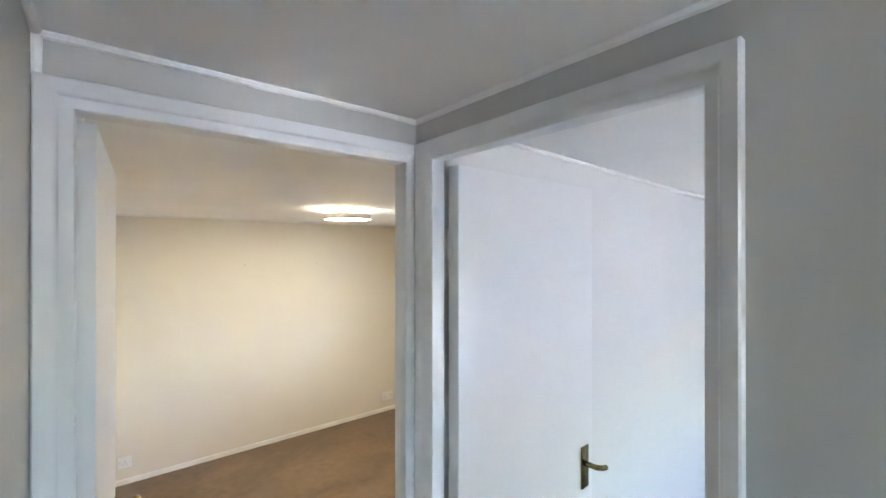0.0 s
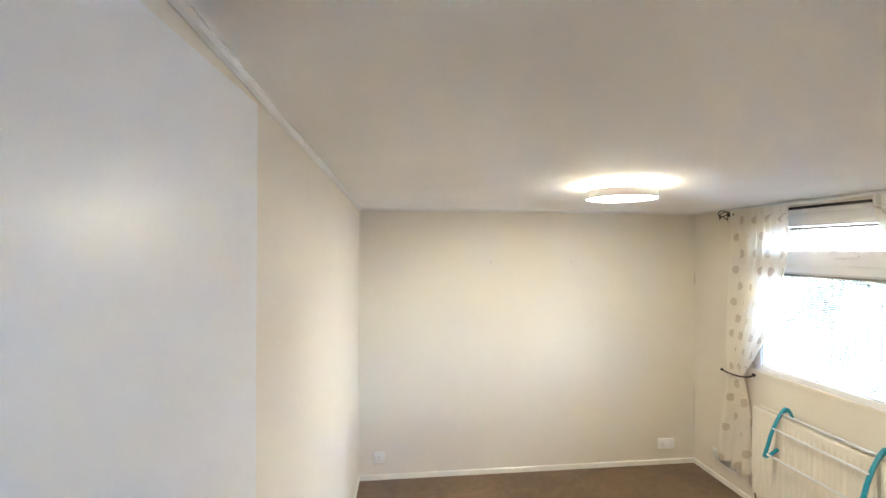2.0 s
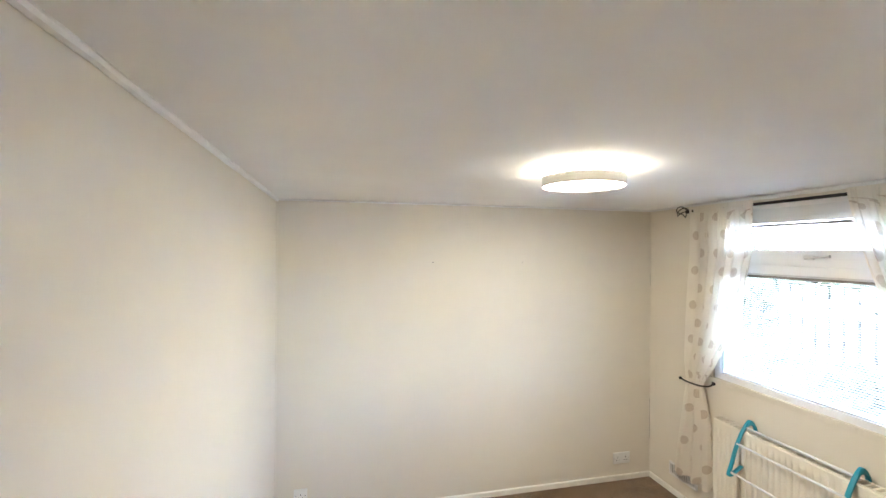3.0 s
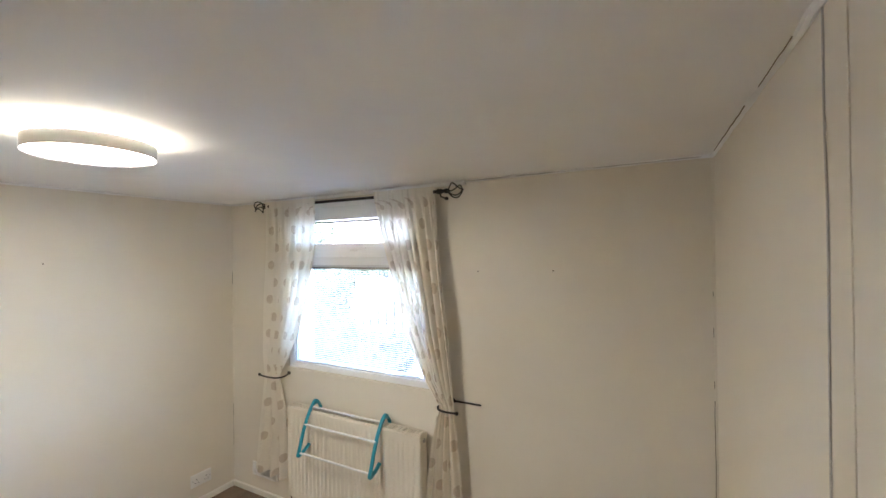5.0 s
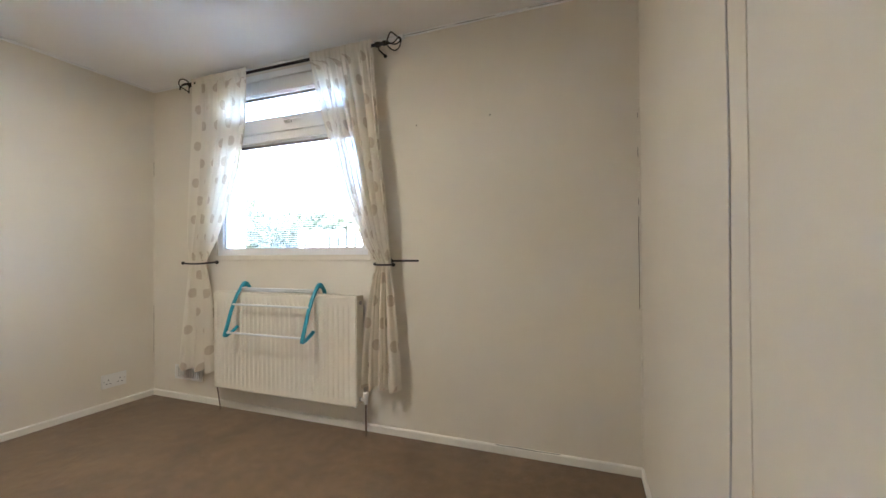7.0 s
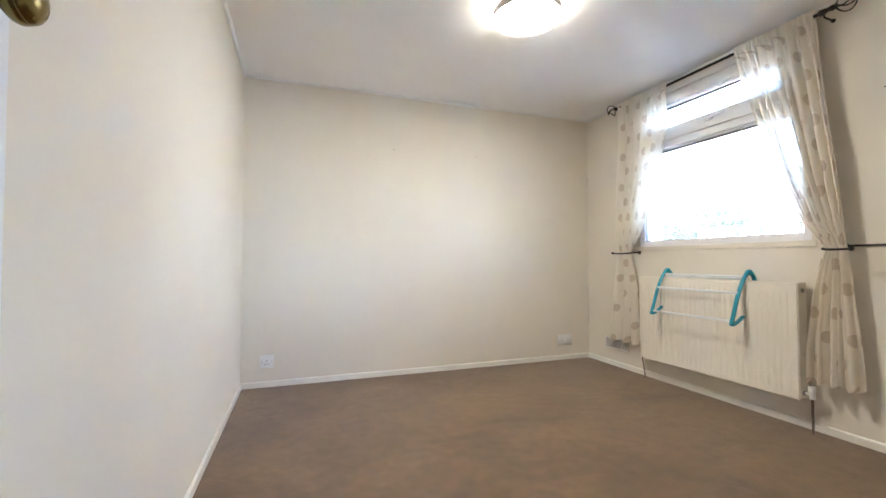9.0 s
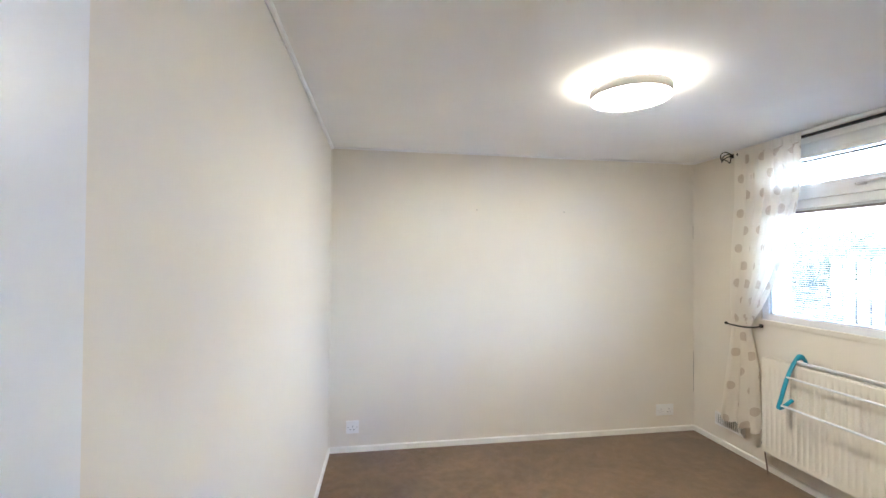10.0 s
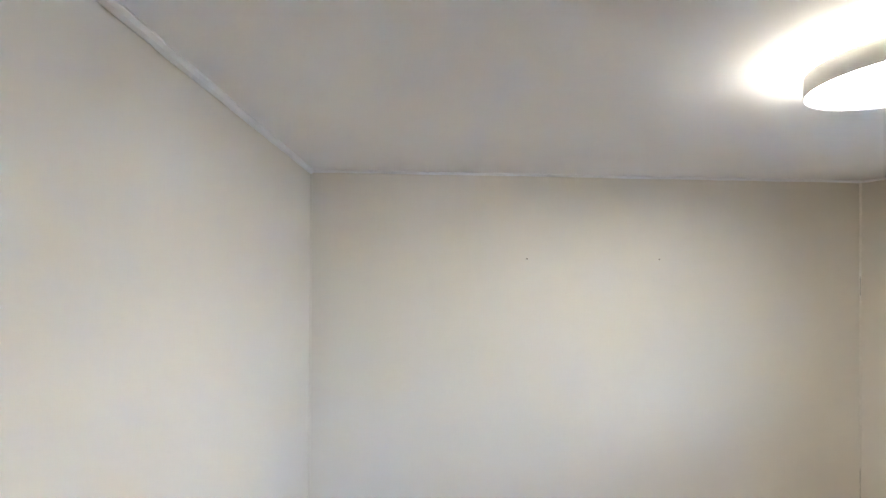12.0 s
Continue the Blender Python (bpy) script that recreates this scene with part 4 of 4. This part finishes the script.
# ---- holdbacks ----
for name, pts, plate_at, label in (
    ("holdback", [(W - 0.004, -0.600, 0.922), (2.790, -0.622, 0.922), (2.755, -0.636, 0.920), (2.725, -0.628, 0.918), (2.708, -0.585, 0.914), (2.706, -0.49, 0.914), (2.712, -0.438, 0.918)], (W, -0.600, 0.922), "black iron holdback round the gathered curtain"),
    ("holdback", [(W - 0.007, -2.043, 0.930), (W - 0.007, -1.95, 0.930), (W - 0.010, -1.86, 0.928), (2.785, -1.832, 0.924), (2.745, -1.828, 0.918), (2.715, -1.838, 0.914), (2.700, -1.868, 0.911), (2.698, -1.92, 0.911), (2.700, -1.957, 0.913)], (W, -1.875, 0.929), "black iron holdback round the gathered curtain"),
):
    h = thing(name, plate_at, label, "holdback", "curtain holdbacks")
    part("arm", tube(B(), smooth_line(pts, 5), 0.0052, 8), BLACK, h)
    part("wall_plate", lathe(B(), [(0.014, 0), (0.014, 0.004), (0.006, 0.007)], pose(*plate_at, 0, -90), 14), BLACK, h)
    bm = B()
    bmesh.ops.create_uvsphere(bm, u_segments=10, v_segments=8, radius=0.0105, matrix=pose(*pts[-1]))
    part("ball_end", bm, BLACK, h)

# ---- outside ----
GZ = -0.35
setting("ground", box(B(), -300, 400, -300, 300, GZ - 0.2, GZ), BOUNCE_GROUND, "pale ground running to the distance, its tone raised to bounce daylight indoors", "ground")
rng = random.Random(5)


def leaves(bm, centre, radius, count, size):
    cx, cy, cz = centre
    for _ in range(count):
        while True:
            v = Vector((rng.uniform(-1, 1), rng.uniform(-1, 1), rng.uniform(-1, 1)))
            if v.length < 1:
                break
        p = Vector((cx, cy, cz)) + Vector((v.x * radius[0], v.y * radius[1], v.z * radius[2]))
        q = Euler((rng.uniform(0, 6), rng.uniform(0, 6), rng.uniform(0, 6))).to_matrix()
        s = size * rng.uniform(0.6, 1.3)
        quad = [(-s, 0, 0), (0, -s * 0.45, s * 0.1), (s, 0, 0), (0, s * 0.45, s * 0.1)]
        bm.faces.new([bm.verts.new(p + q @ Vector(c)) for c in quad])


def shrub(x, y, height, spread, count, label):
    t = thing("shrub", (x, y, GZ), label, "shrub", "shrubs outside the window")
    bm = B()
    crown = B()
    for k in range(7):
        a = rng.uniform(0, 6.28)
        tip = Vector((x + math.cos(a) * spread * 0.6, y + math.sin(a) * spread * 0.6, GZ + height * rng.uniform(0.5, 0.9)))
        mid = Vector((x, y, GZ)).lerp(tip, 0.5) + Vector((0, 0, height * 0.08))
        tube(bm, smooth_line([(x, y, GZ), mid, tip], 3), 0.022, 6)
        leaves(crown, tip, (spread * 0.5, spread * 0.5, height * 0.26), count // 9, 0.06)
    leaves(crown, (x, y, GZ + height * 0.5), (spread * 0.8, spread * 0.8, height * 0.45), count // 4, 0.06)
    part("stems", bm, BARK, t)
    part("crown", crown, LEAF, t, "small mid-green leaves")


for x, y, h_, s_ in ((5.3, 0.5, 0.95, 0.5), (5.5, 1.5, 1.15, 0.6), (7.4, 0.2, 1.5, 0.9), (7.8, -1.6, 1.45, 1.0), (8.4, 2.2, 1.9, 1.2), (9.2, 5.2, 3.0, 1.4), (5.4, -0.6, 0.8, 0.45)):
    shrub(x, y, h_, s_, 7000, "leafy green garden shrub outside the window")


def hedge(x0, x1, y0, y1, top, count, size, seed=11):
    """A dense clipped hedge of small leaves with an uneven top."""
    gen = np.random.default_rng(seed)
    p = np.stack([gen.uniform(x0, x1, count), gen.uniform(y0, y1, count), gen.uniform(0, 1, count)], -1)
    rise = top - GZ + 0.16 * np.sin(p[:, 1] * 2.3) + 0.09 * np.sin(p[:, 1] * 6.1 + 1) + gen.normal(0, 0.05, count)
    p[:, 2] = GZ + 0.02 + rise * p[:, 2] ** 0.8
    a, b = gen.normal(size=(count, 3)), gen.normal(size=(count, 3))
    a /= np.linalg.norm(a, axis=1)[:, None]
    b -= (a * b).sum(1)[:, None] * a
    b /= np.linalg.norm(b, axis=1)[:, None]
    s = size * gen.uniform(0.6, 1.4, count)[:, None]
    verts = np.stack([p - a * s, p - b * s * 0.5, p + a * s, p + b * s * 0.5], 1).reshape(-1, 3)
    faces = np.arange(count * 4).reshape(-1, 4)
    me = bpy.data.meshes.new("hedge")
    me.from_pydata(verts.tolist(), [], faces.tolist())
    me.materials.append(LEAF)
    return tagged(new("hedge", me), "dense leafy green hedge outside the window", "hedge", kind="stuff")


hedge(5.6, 6.4, 1.75, 9.0, 1.5, 42000, 0.042)
hedge(6.7, 7.3, -5.0, 2.2, 1.05, 34000, 0.045, 4)

fence = thing("garden_fence", (6.3, -1.2, GZ), "pale upright-boarded garden fence beside the hedge", "fence")
board = bpy.data.meshes.new("board")
bm = box(B(), -0.011, 0.011, -0.05, 0.05, 0, 1.66, 0.004)
bm.to_mesh(board)
bm.free()
board.materials.append(FENCE)
for k in range(38):
    ob = new("board", board)
    ob.parent = fence
    ob.location = (0, -3.0 + k * 0.158, 0.04 + random.uniform(-0.012, 0.012))
for z in (0.35, 1.35):
    part("rail", box(B(), 6.312, 6.35, -4.3, 1.75, GZ + z, GZ + z + 0.08), FENCE, fence)
HY = 9.5
house = thing("house", (19, HY, GZ), "pale rendered house with white-framed windows beyond the fence", "house")
part("wall", box(B(), 17, 23, HY - 5, HY + 3.5, GZ, 2.6), RENDERWALL, house)
bm = B()
vs = [bm.verts.new(p) for p in ((16.6, HY - 5.3, 2.6), (16.6, HY + 3.8, 2.6), (23.4, HY + 3.8, 2.6), (23.4, HY - 5.3, 2.6), (20, HY - 5.3, 4.4), (20, HY + 3.8, 4.4))]
for q in ((0, 1, 5, 4), (2, 3, 4, 5), (1, 2, 5), (3, 0, 4), (3, 2, 1, 0)):
    bm.faces.new([vs[i] for i in q])
part("roof", bm, ROOF, house)
for y in (HY - 3.6, HY - 0.8, HY + 2.0):
    w = part("window", box(B(), 16.94, 17.0, y - 0.6, y + 0.6, 0.9, 2.1, 0.01), UPVC, house)
    part("pane", box(B(), 16.93, 16.945, y - 0.53, y - 0.03, 0.97, 2.03), DARKGLASS, w)
    part("pane", box(B(), 16.93, 16.945, y + 0.03, y + 0.53, 0.97, 2.03), DARKGLASS, w)
